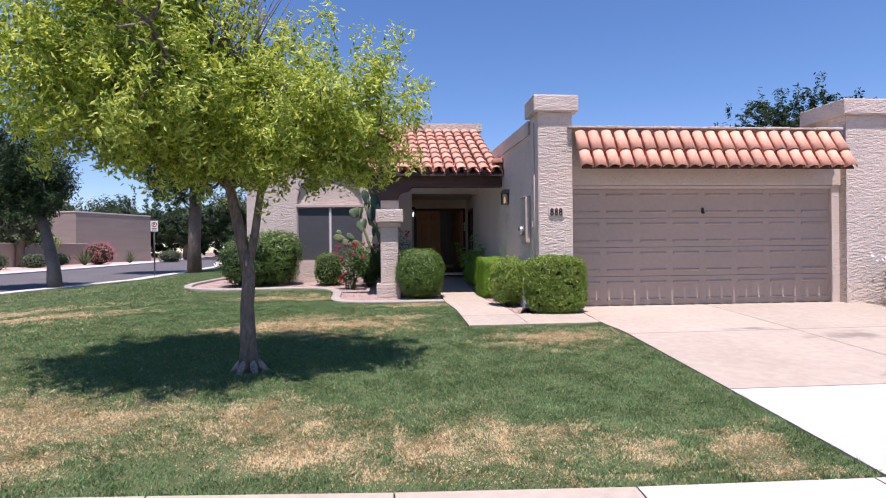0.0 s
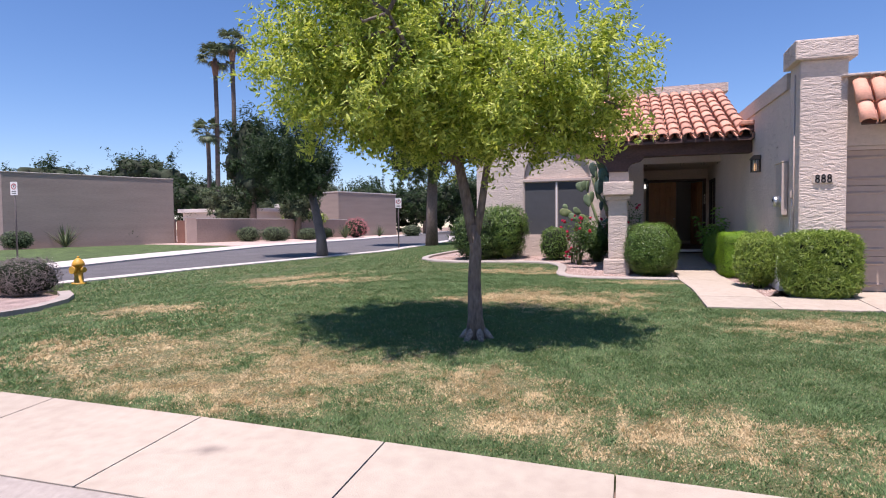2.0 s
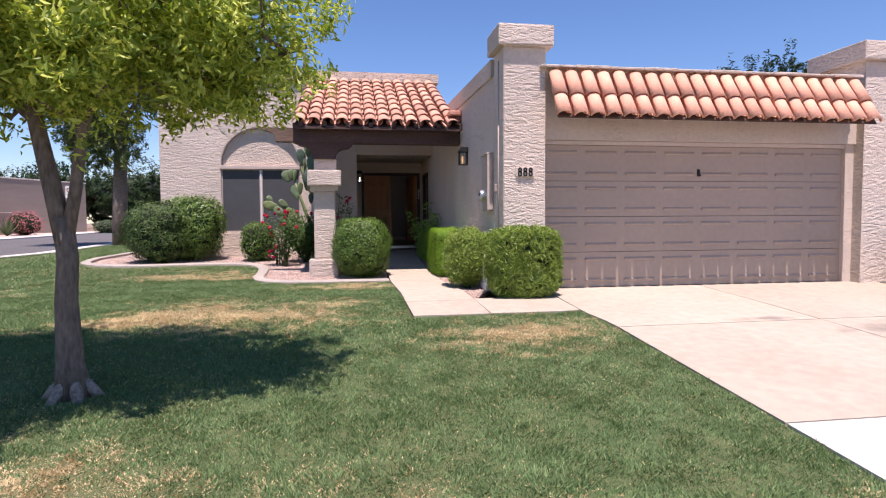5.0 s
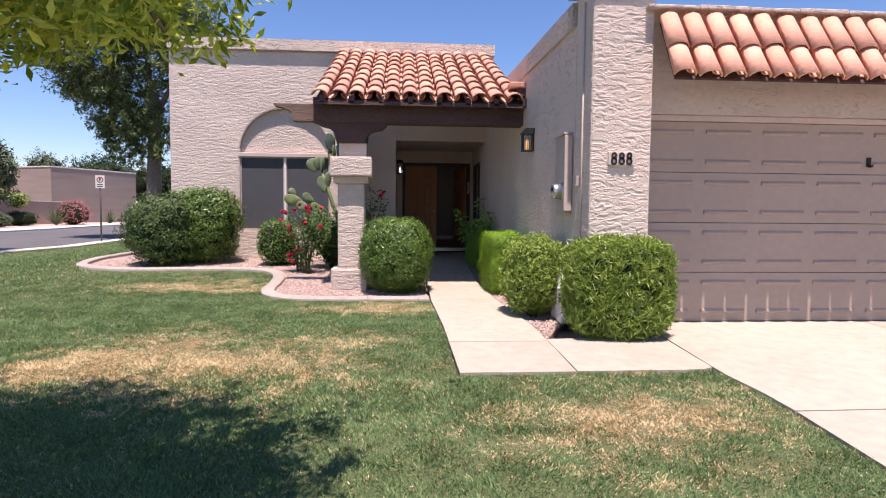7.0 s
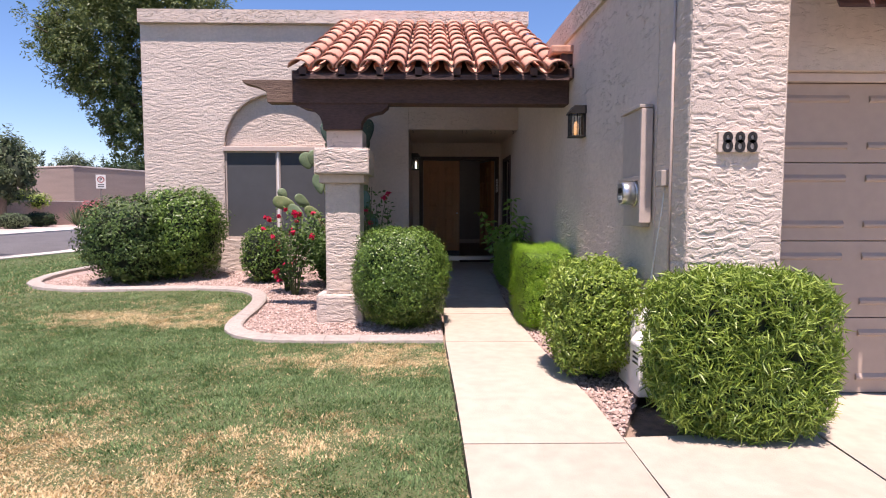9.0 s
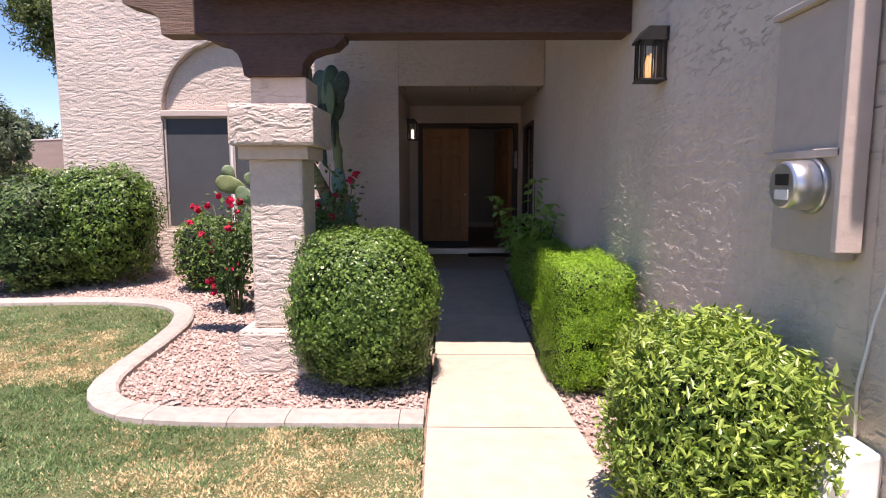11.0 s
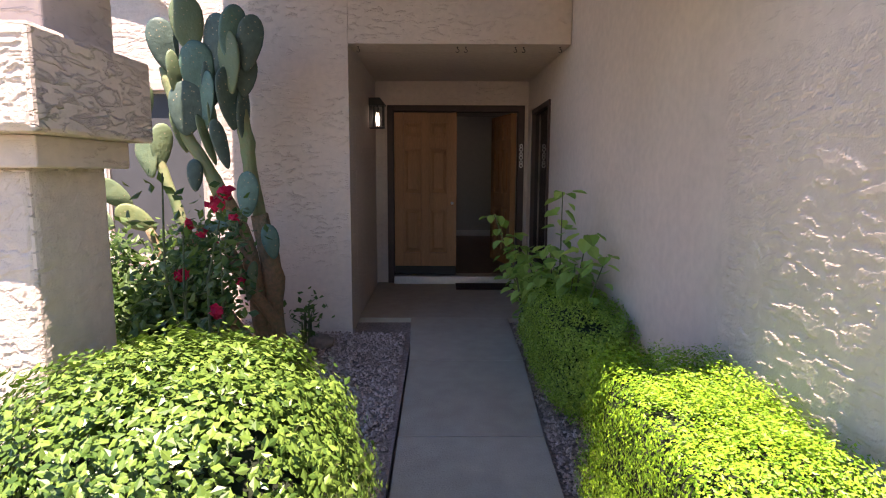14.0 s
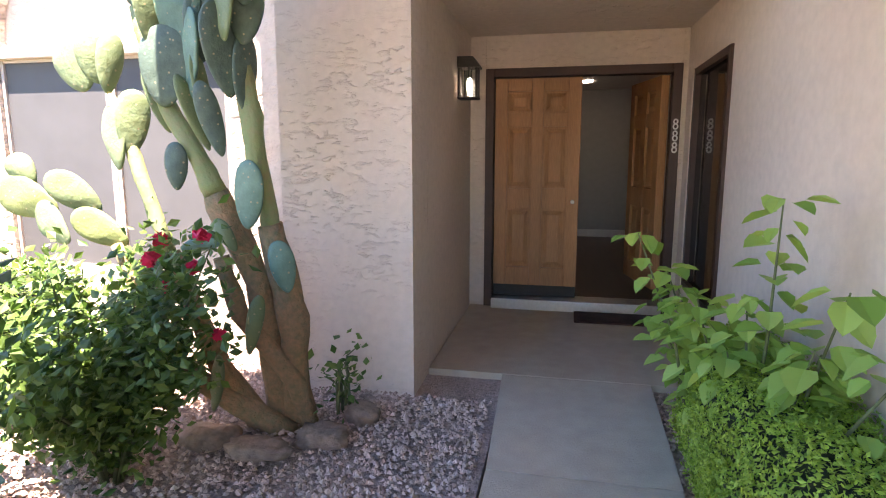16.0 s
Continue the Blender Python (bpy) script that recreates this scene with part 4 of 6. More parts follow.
# ---- front door and foyer ----
def six_panel(w, h, thick, name_mat, parent):
    """A six-panel wooden door leaf from x 0 to w: stiles, rails and raised panels."""
    leaf = part("leaf", boxes((0.002, w - 0.002, 0.022, thick - 0.022, 0.002, h - 0.002)), name_mat, parent)
    st, mid = 0.11, 0.10
    bm = bmesh.new()
    for a, b in ((0, st), (w - st, w), (w / 2 - mid / 2, w / 2 + mid / 2)):
        box(bm, a, b, 0, thick, 0, h, bevel=0.004)
    for a, b in ((0, 0.165), (0.70, 0.88), (1.42, 1.54), (h - 0.11, h)):
        for c, d in ((st + 0.001, w / 2 - mid / 2 - 0.001), (w / 2 + mid / 2 + 0.001, w - st - 0.001)):
            box(bm, c, d, 0.0015, thick - 0.0015, a, b, bevel=0.003)
    part("stile", bm, name_mat, leaf)
    for a, b in ((0.165, 0.70), (0.88, 1.42), (1.54, h - 0.11)):
        for c, d in ((st, w / 2 - mid / 2), (w / 2 + mid / 2, w - st)):
            bm = bmesh.new()
            for y, s in ((0.0215, -1), (thick - 0.0215, 1)):
                o = [bm.verts.new(p) for p in ((c + 0.02, y, a + 0.02), (d - 0.02, y, a + 0.02), (d - 0.02, y, b - 0.02), (c + 0.02, y, b - 0.02))]
                i = [bm.verts.new(p) for p in ((c + 0.055, y + s * 0.014, a + 0.055), (d - 0.055, y + s * 0.014, a + 0.055), (d - 0.055, y + s * 0.014, b - 0.055), (c + 0.055, y + s * 0.014, b - 0.055))]
                bm.faces.new(i)
                for k in range(4):
                    bm.faces.new((o[k], o[(k + 1) % 4], i[(k + 1) % 4], i[k]))
            bmesh.ops.recalc_face_normals(bm, faces=bm.faces[:])
            part("panel", bm, name_mat, leaf)
    return leaf


FLOOR_Z = 0.742
door_1 = tagged(new("door_1"), "double front door of six-panel pine, one leaf open", "door", kind="structure")
part("door_frame", boxes((0.687, 0.76, 14.57, 14.70, 0.64, 2.763), (2.23, 2.303, 14.57, 14.70, 0.64, 2.763), (0.76, 2.23, 14.572, 14.70, 2.69, 2.763), bevel=0.005), BROWNFRAME, door_1)
lf = six_panel(0.745, 1.835, 0.07, OAK, door_1)
lf.location = (0.765, 14.64, 0.85)
lf2 = six_panel(0.72, 1.835, 0.07, OAK, door_1)
lf2.matrix_basis = Matrix.Translation((2.225, 14.70, 0.85)) @ Matrix.Rotation(radians(104), 4, "Z")
part("threshold", boxes((0.762, 2.228, 14.50, 14.74, 0.60, 0.745), bevel=0.008), STEEL, door_1)
part("door_sweep", boxes((0.767, 1.508, 14.645, 14.70, 0.75, 0.849), bevel=0.004), BLACKMETAL, door_1, "black strip under the closed leaf")
part("knob", boxes((1.44, 1.475, 14.585, 14.64, 1.60, 1.635), bevel=0.012), STEEL, door_1, "brushed metal knob")
FOYER = mat("foyer_paint", (0.42, 0.43, 0.43), 0.7, 0.04, 3)
HARDWOOD = mat("dark_hardwood", (0.12, 0.045, 0.022), 0.3, 0.25, 6, 0.05, 40, stretch=(6, 0.6, 1))
tagged(part("floor", boxes((-0.4, 3.4, 14.76, 20.0, 0.5, FLOOR_Z)), HARDWOOD), "dark reddish hardwood floor inside", "floor", kind="structure")
tagged(part("wall_foyer", boxes((-0.4, 3.4, 19.0, 19.15, 0.5, 3.1), (-0.55, -0.4, 14.76, 19.15, 0.5, 3.1), (3.4, 3.55, 14.76, 19.15, 0.5, 3.1)), FOYER), "grey painted inside walls", "wall", kind="structure")
tagged(part("wall_partition", boxes((-0.3, 1.50, 17.0, 17.12, 0.742, 3.05)), FOYER), "pale partition wall inside", "wall", kind="structure")
tagged(part("ceiling_foyer", boxes((-0.55, 3.55, 14.76, 19.15, 3.05, 3.15)), WHITE), "white ceiling inside", "ceiling", kind="structure")
tagged(part("baseboard", boxes((1.5, 3.39, 18.98, 19.0, 0.744, 0.86), (-0.3, 1.515, 16.98, 17.0, 0.744, 0.86)), WHITE), "white baseboard inside", "baseboard", kind="structure")
cl = thing("ceiling_light", "small round recessed ceiling light, lit", "ceiling light", at=(1.62, 17.9, 3.04))
bm = bmesh.new()
bmesh.ops.create_cone(bm, cap_ends=True, segments=24, radius1=0.075, radius2=0.09, depth=0.02)
part("lens", bm, BULB_W, cl)
window_2 = tagged(new("window_2"), "narrow dark window in the side wall by the door", "window", kind="structure")
bm = bmesh.new()
for y0, y1, z0, z1 in ((yw0, yw0 + 0.05, zw0, zw1), (yw1 - 0.05, yw1, zw0, zw1), (yw0 + 0.05, yw1 - 0.05, zw0, zw0 + 0.05), (yw0 + 0.05, yw1 - 0.05, zw1 - 0.05, zw1)):
    box(bm, wx(13.9) - 0.005, wx(13.9) + 0.09, y0, y1, z0, z1)
part("window_frame", bm, BROWNFRAME, window_2)
part("pane", boxes((wx(13.9) + 0.035, wx(13.9) + 0.045, yw0 + 0.05, yw1 - 0.05, zw0 + 0.05, zw1 - 0.05)), glass_mat("side_window_glass", (0.35, 0.36, 0.38)), window_2)
part("blind", boxes((wx(13.9) + 0.12, wx(13.9) + 0.14, yw0, yw1, zw0, zw1)), BROWNFRAME, window_2)
mat_rug = mat("door_mat_fibre", (0.06, 0.025, 0.02), 0.95, 0.3, 20, 0.6, 200)
tagged(part("doormat", boxes((1.5, 2.22, 14.16, 14.49, 0.652, 0.668), bevel=0.006), mat_rug), "dark reddish doormat before the front door", "doormat")


def eight(bm, cx, cz, h, bar, to):
    """The figure 8 as two rings. to(u, v, w) lays it on its plate."""
    for zc, r in ((cz - h * 0.235, h * 0.26), (cz + h * 0.255, h * 0.225)):
        n = 18
        ring = []
        for k in range(n):
            a = 2 * math.pi * k / n
            ring.append([bm.verts.new(to(cx + rr * 0.82 * math.cos(a), zc + rr * math.sin(a), w)) for rr, w in ((r + bar / 2, 0), (r + bar / 2, 0.008), (r - bar / 2, 0.008), (r - bar / 2, 0))])
        for k in range(n):
            p, q = ring[k], ring[(k + 1) % n]
            for j in range(3):
                bm.faces.new((p[j], q[j], q[j + 1], p[j + 1]))
    bmesh.ops.recalc_face_normals(bm, faces=bm.faces[:])


nums = thing("house_number", "three dark figures 888 on a pale plate on the pillar", "house number", at=(2.885, PIL_Y, 2.13))
part("plate", boxes((-0.135, 0.135, -0.03, 0.0, -0.06, 0.07), bevel=0.003), SMOOTH, nums)
for k in (-1, 0, 1):
    bm = bmesh.new()
    eight(bm, k * 0.078, 0.005, 0.112, 0.022, lambda u, v, w: (u, -0.03 - w, v))
    part("digit", bm, BLACKMETAL, nums, "dark metal figure 8")
nums2 = thing("door_number", "three small pale figures 888 set upright on the door frame", "house number", at=(2.267, 14.57, 2.18))
for k in (-1, 0, 1):
    bm = bmesh.new()
    eight(bm, 0, k * 0.095, 0.08, 0.013, lambda u, v, w: (u, -w, v))
    part("digit", bm, WHITE, nums2, "pale metal figure 8")


# ---- wall lanterns ----
def lantern(name, label, at, turn, bulb):
    """A box lantern: back plate, sloped hood, bars, glass and a lit bulb. It looks along its own -y."""
    t = thing(name, label, "wall lamp", at=at)
    t.rotation_euler = (0, 0, radians(turn))
    part("back_plate", boxes((-0.06, 0.06, -0.02, 0.0, -0.16, 0.13), bevel=0.003), BLACKMETAL, t)
    bm = bmesh.new()
    prism(bm, [(0.0, 0.07), (-0.17, 0.07), (-0.17, 0.085), (-0.12, 0.15), (0.0, 0.15)], "x", -0.085, 0.085)
    part("hood", bm, BLACKMETAL, t)
    for x, y in ((-0.07, -0.15), (0.0, -0.155), (0.07, -0.15), (-0.035, -0.15), (0.035, -0.15), (-0.07, -0.03), (0.07, -0.03), (-0.07, -0.09), (0.07, -0.09)):
        part("bar", boxes((x - 0.004, x + 0.004, y - 0.004, y + 0.004, -0.15, 0.07)), BLACKMETAL, t)
    part("base", boxes((-0.078, 0.078, -0.16, 0.0, -0.165, -0.15), bevel=0.003), BLACKMETAL, t)
    part("glass", boxes((-0.063, -0.060, -0.14, -0.03, -0.148, 0.068), (0.060, 0.063, -0.14, -0.03, -0.148, 0.068), (-0.06, 0.06, -0.143, -0.14, -0.148, 0.068)), GLASS, t)
    for x in (-0.03, 0.03):
        bm = bmesh.new()
        tube(bm, [(x, -0.085, -0.14), (x, -0.085, -0.10), (x, -0.085, -0.04), (x, -0.085, 0.0)], [0.012, 0.016, 0.016, 0.006], 10)
        part("bulb", bm, bulb, t)
    return t


lantern("wall_lantern", "black metal wall lantern with warm lit bulbs on stucco", (wx(8.72), 8.72, 2.61), -90, BULB)
lantern("wall_lantern", "black metal wall lantern shining white beside the door", (0.552, 14.02, 2.62), 90, BULB_W)

# ---- electric meter ----
meter = thing("electric_meter", "beige electric meter cabinet with a round steel meter", "electric meter", at=(wx(7.17), 7.17, 1.58))
part("cabinet", boxes((-0.075, 0.0, -0.21, 0.21, 0.36, 0.87), bevel=0.006), METAL, meter)
part("lower_box", boxes((-0.065, 0.0, -0.2, 0.2, 0.0, 0.36), bevel=0.006), METAL, meter)
part("flange", boxes((-0.09, -0.065, -0.22, 0.22, 0.345, 0.375), bevel=0.004), METAL, meter)
part("side_flange", boxes((-0.09, -0.005, -0.235, -0.205, 0.03, 0.86), bevel=0.004), TRIM, meter)
part("hood", boxes((-0.10, 0.0, -0.22, 0.22, 0.871, 0.895), bevel=0.004), METAL, meter)
bm = bmesh.new()
tube(bm, [(-0.06, -0.05, 0.25), (-0.085, -0.05, 0.25)], [0.10, 0.10], 28)
part("ring", bm, STEEL, meter)
bm = bmesh.new()
tube(bm, [(-0.08, -0.05, 0.25), (-0.165, -0.05, 0.25), (-0.176, -0.05, 0.25)], [0.088, 0.085, 0.075], 28)
part("meter_can", bm, STEEL, meter)
part("dial", boxes((-0.1795, -0.1765, -0.095, -0.015, 0.25, 0.29)), BLACKMETAL, meter, "dark meter display")
part("face", boxes((-0.1785, -0.1765, -0.095, -0.015, 0.20, 0.235)), WHITE, meter)
jb = thing("junction_box", "small beige box on the stucco wall", "junction box", at=(wx(6.7) - 0.002, 6.72, 1.92))
part("box", boxes((-0.05, 0.0, -0.05, 0.05, -0.05, 0.06), bevel=0.005), METAL, jb)
cond = thing("conduit", "thin painted conduit running down the pillar corner", "conduit", at=(2.56, 6.62, 0.45))
bm = bmesh.new()
tube(bm, [(0, 0, 0), (0, 0, 3.3)], 0.010, 8)
part("pipe", bm, TRIM, cond)
ub = thing("utility_box", "white plastic utility box low on the wall", "utility box", at=(2.50, 6.93, 0.42))
bm = bmesh.new()
prism(bm, [(0.07, 0.0), (-0.12, 0.0), (-0.12, 0.42), (-0.09, 0.50), (-0.02, 0.56), (0.07, 0.58)], "y", -0.15, 0.13, 0.012)
part("box", bm, WHITE, ub)
bm = bmesh.new()
prism(bm, [(0.06, 0.0), (-0.14, 0.0), (-0.14, 0.36), (-0.10, 0.42), (0.06, 0.44)], "y", -0.36, -0.17, 0.012)
part("side_box", bm, WHITE, ub, "lower white plastic box with slots")
for k in range(3):
    part("slot", boxes((-0.1425, -0.1405, -0.34, -0.24, 0.22 + k * 0.035, 0.235 + k * 0.035)), BLACKMETAL, ub)
bm = bmesh.new()
tube(bm, [(0.065, -0.02, 0.57), (0.05, -0.03, 0.75), (0.07, -0.06, 1.0), (0.068, -0.17, 1.3), (0.068, -0.2, 1.46)], 0.006, 6)
part("cable", bm, WHITE, ub, "thin white cable up the wall")
stub = thing("scupper_tile", "clay roof tile spout sticking out of the side wall", "roof spout", at=(wx(9.2), 9.3, 3.42))
part("tile", boxes((-0.24, 0.02, -0.12, 0.12, 0.0, 0.09), bevel=0.02), TILE, stub)
part("block", boxes((-0.13, 0.02, -0.09, 0.09, -0.12, -0.003), bevel=0.01), DARKWOOD, stub)

# ---- prickly pear ----
# Pad colours hold the light: dark bluish for shade, yellowish for sun.
PAD = mat("cactus_pad", (0.10, 0.155, 0.085), 0.55, 0.2, 6, 0.3, 35, col2=(0.14, 0.185, 0.09))
PAD_D = mat("cactus_pad_shaded", (0.075, 0.125, 0.10), 0.55, 0.15, 6, 0.25, 35)
PAD_T = mat("cactus_pad_teal", (0.10, 0.20, 0.15), 0.5, 0.12, 6, 0.25, 35)
PAD_Y = mat("cactus_pad_sunlit", (0.15, 0.175, 0.065), 0.55, 0.2, 6, 0.3, 35, col2=(0.12, 0.17, 0.07))
STEM_G = mat("cactus_green_stem", (0.13, 0.20, 0.085), 0.7, 0.3, 7, 0.5, 24, col2=(0.24, 0.22, 0.11))
for m_ in (PAD, PAD_D, PAD_T, PAD_Y):
    n_, l_ = m_.node_tree.nodes, m_.node_tree.links
    vo = n_.new("ShaderNodeTexVoronoi")
    vo.inputs["Scale"].default_value = 26
    tc_ = n_.new("ShaderNodeTexCoord")
    l_.new(tc_.outputs["Object"], vo.inputs["Vector"])
    mr_ = n_.new("ShaderNodeMapRange")
    mr_.inputs["From Min"].default_value, mr_.inputs["From Max"].default_value = 0.10, 0.17
    l_.new(vo.outputs["Distance"], mr_.inputs["Value"])
    mx_ = n_.new("ShaderNodeMix")
    mx_.data_type = "RGBA"
    mx_.inputs[6].default_value = (0.30, 0.26, 0.16, 1)
    l_.new(mr_.outputs[0], mx_.inputs[0])
    bs_ = n_["Principled BSDF"]
    l_.new(bs_.inputs["Base Color"].links[0].from_socket, mx_.inputs[7])
    l_.new(mx_.outputs[2], bs_.inputs["Base Color"])
STEM = mat("cactus_old_stem", (0.27, 0.15, 0.085), 0.9, 0.35, 9, 0.9, 26, col2=(0.14, 0.14, 0.075))
cactus = thing("prickly_pear", "tall old prickly pear cactus with brown woody stems", "cactus", at=(-0.03, 12.16, 0.54))


def pad(x, y, z, w, h, lean, face, material, tilt=0):
    w, h = (w * 1.3, h * 1.15) if z + 0.54 > 2.3 and x > -0.7 else (w * 1.45, h * 0.86) if x < -0.7 else (w * 1.08, h * 1.05)
    bm = bmesh.new()
    bmesh.ops.create_icosphere(bm, subdivisions=3, radius=1.0)
    for v in bm.verts:
        s = 0.80 + 0.2 * v.co.z
        v.co = Vector((v.co.x * w * s, v.co.y * 0.022, v.co.z * h))
        v.co.y += 0.012 * noise.noise(v.co * 9 + Vector((x, z, 0)))
    for f in bm.faces:
        f.smooth = True
    ob = part("pad", bm, material, cactus)
    ob.matrix_basis = Matrix.Translation((x, y, z)) @ Euler((radians(tilt), radians(lean), radians(face))).to_matrix().to_4x4()


bx, by, bz = 0.03, -12.16, -0.54
for pts, rad, m_ in (([(-0.03, 12.22, 0.50), (-0.02, 12.2, 0.85), (0.0, 12.17, 1.15), (-0.03, 12.13, 1.4), (-0.08, 12.11, 1.66)], [0.115, 0.085, 0.078, 0.075, 0.07], STEM),
                    ([(-0.07, 12.11, 1.58), (-0.13, 12.1, 2.0), (-0.15, 12.1, 2.2), (-0.19, 12.1, 2.47), (-0.27, 12.1, 2.68)], [0.055, 0.05, 0.055, 0.045, 0.05], STEM_G),
                    ([(-0.08, 12.2, 0.5), (-0.12, 12.15, 0.9), (-0.16, 12.1, 1.36), (-0.27, 12.08, 1.64), (-0.34, 12.06, 1.82)], [0.09, 0.07, 0.065, 0.07, 0.065], STEM),
                    ([(-0.34, 12.06, 1.82), (-0.415, 12.05, 1.98), (-0.545, 12.05, 2.2), (-0.65, 12.05, 2.42), (-0.73, 12.05, 2.75)], [0.06, 0.05, 0.045, 0.04, 0.035], STEM_G),
                    ([(-0.15, 12.12, 0.52), (-0.33, 12.0, 0.9), (-0.50, 11.98, 1.3), (-0.57, 11.98, 1.52)], [0.075, 0.06, 0.05, 0.045], STEM),
                    ([(-0.57, 11.98, 1.5), (-0.64, 11.98, 1.7), (-0.74, 11.98, 2.0), (-0.84, 11.97, 2.3)], [0.035, 0.04, 0.032, 0.022], STEM_G),
                    ([(0.0, 12.1, 0.52), (-0.25, 11.98, 0.72), (-0.52, 11.9, 0.95), (-0.70, 11.9, 1.3), (-0.84, 11.91, 1.56)], [0.065, 0.06, 0.05, 0.04, 0.035], STEM),
                    ([(0.06, 12.2, 0.52), (0.03, 12.12, 0.8), (-0.22, 12.02, 1.2), (-0.30, 12.0, 1.5)], [0.06, 0.05, 0.045, 0.04], STEM)):
    bm = bmesh.new()
    tube(bm, [(x + bx, y + by, z + bz) for x, y, z in pts], rad, 12)
    bmesh.ops.subdivide_edges(bm, edges=[e for e in bm.edges], cuts=2, use_grid_fill=True)
    for v in bm.verts:
        v.co += v.normal * 0.012 * noise.noise(v.co * 14) + Vector((noise.noise(v.co * 5), noise.noise(v.co * 5 + Vector((9, 0, 0))), 0)) * 0.018
    for f in bm.faces:
        f.smooth = True
    part("stem", bm, m_, cactus)
for x, y, z, w, h, lean, face, m_ in ((-0.545, 12.0, 2.45, 0.125, 0.175, 4, 12, 1), (-0.31, 12.0, 2.19, 0.065, 0.18, -14, 30, 1), (-0.465, 12.02, 2.72, 0.115, 0.19, -5, 8, 2), (-0.127, 12.06, 2.70, 0.08, 0.14, 6, 25, 1),
                                      (-0.127, 12.0, 1.82, 0.10, 0.165, 3, -8, 2), (-0.50, 11.97, 1.96, 0.065, 0.115, 0, 15, 1), (-1.03, 11.96, 2.46, 0.09, 0.16, -22, 5, 0), (-0.93, 11.98, 2.5, 0.075, 0.15, -4, 28, 0), (-0.845, 11.98, 2.47, 0.055, 0.18, 8, 55, 0),
                                      (-0.85, 11.97, 2.10, 0.085, 0.20, -22, -25, 0), (-0.74, 11.98, 2.18, 0.07, 0.19, 6, 45, 0), (-1.38, 11.93, 1.79, 0.09, 0.22, -72, 5, 3), (-1.41, 11.95, 1.93, 0.06, 0.12, -25, 20, 0),
                                      (-1.20, 11.9, 1.66, 0.08, 0.19, -60, -15, 0), (-0.93, 11.92, 1.64, 0.07, 0.18, -58, 20, 3), (-1.10, 11.95, 1.82, 0.07, 0.18, -50, 35, 0), (-0.36, 11.94, 1.58, 0.05, 0.11, 75, 10, 2), (-0.24, 11.96, 1.62, 0.045, 0.09, -30, 20, 0), (0.03, 12.02, 1.46, 0.075, 0.13, -10, 15, 2),
                                      (-0.42, 12.02, 2.22, 0.05, 0.19, -22, 60, 0), (-0.36, 12.02, 2.32, 0.045, 0.17, -12, 70, 0), (-0.70, 12.02, 2.9, 0.10, 0.17, -12, 25, 1), (-0.33, 12.05, 2.92, 0.10, 0.19, 5, -10, 1), (-0.52, 12.02, 3.05, 0.11, 0.18, -6, 18, 0), (-0.20, 12.02, 3.0, 0.09, 0.17, 12, 30, 2), (-0.62, 12.0, 2.68, 0.06, 0.16, -10, 65, 0), (-0.12, 11.98, 1.16, 0.05, 0.15, 12, 40, 0), (-0.30, 11.9, 0.86, 0.06, 0.17, 20, -30, 0),
                                      (-0.24, 12.02, 2.52, 0.09, 0.2, -8, 48, 1), (-0.40, 12.0, 2.5, 0.085, 0.19, 8, -35, 2), (-0.16, 12.08, 2.42, 0.07, 0.17, 4, 70, 1), (-0.22, 12.0, 2.78, 0.09, 0.2, -4, -20, 0), (-0.36, 12.06, 2.68, 0.09, 0.2, 10, 40, 1), (-0.62, 12.04, 2.3, 0.07, 0.17, -14, 50, 0), (-0.08, 12.03, 2.92, 0.09, 0.18, 10, 15, 1)):
    pad(x + bx, y + by, z + bz, w, h, lean, face, (PAD, PAD_D, PAD_T, PAD_Y)[m_])

# ---- roses ----
PETAL = leaf_mat("red_petal", (0.45, 0.008, 0.035), (0.66, 0.03, 0.10), rough=0.6, trans=0.2)
ROSELEAF = leaf_mat("rose_leaf", (0.03, 0.075, 0.016), (0.10, 0.17, 0.04), rough=0.45, trans=0.3)


def rose_mesh(seed):
    rng = np.random.default_rng(seed)
    d = rng.normal(0, 1, (26, 3))
    d /= np.linalg.norm(d, axis=1, keepdims=True)
    v, f = leaves(d * rng.uniform(0.010, 0.032, (26, 1)), d, 0.042, rng, 0.9, 0.35)
    me = bpy.data.meshes.new("flower")
    me.from_pydata(v.tolist(), [], f.tolist())
    me.materials.append(PETAL)
    return me


ROSES = [rose_mesh(s) for s in (1, 2, 3)]


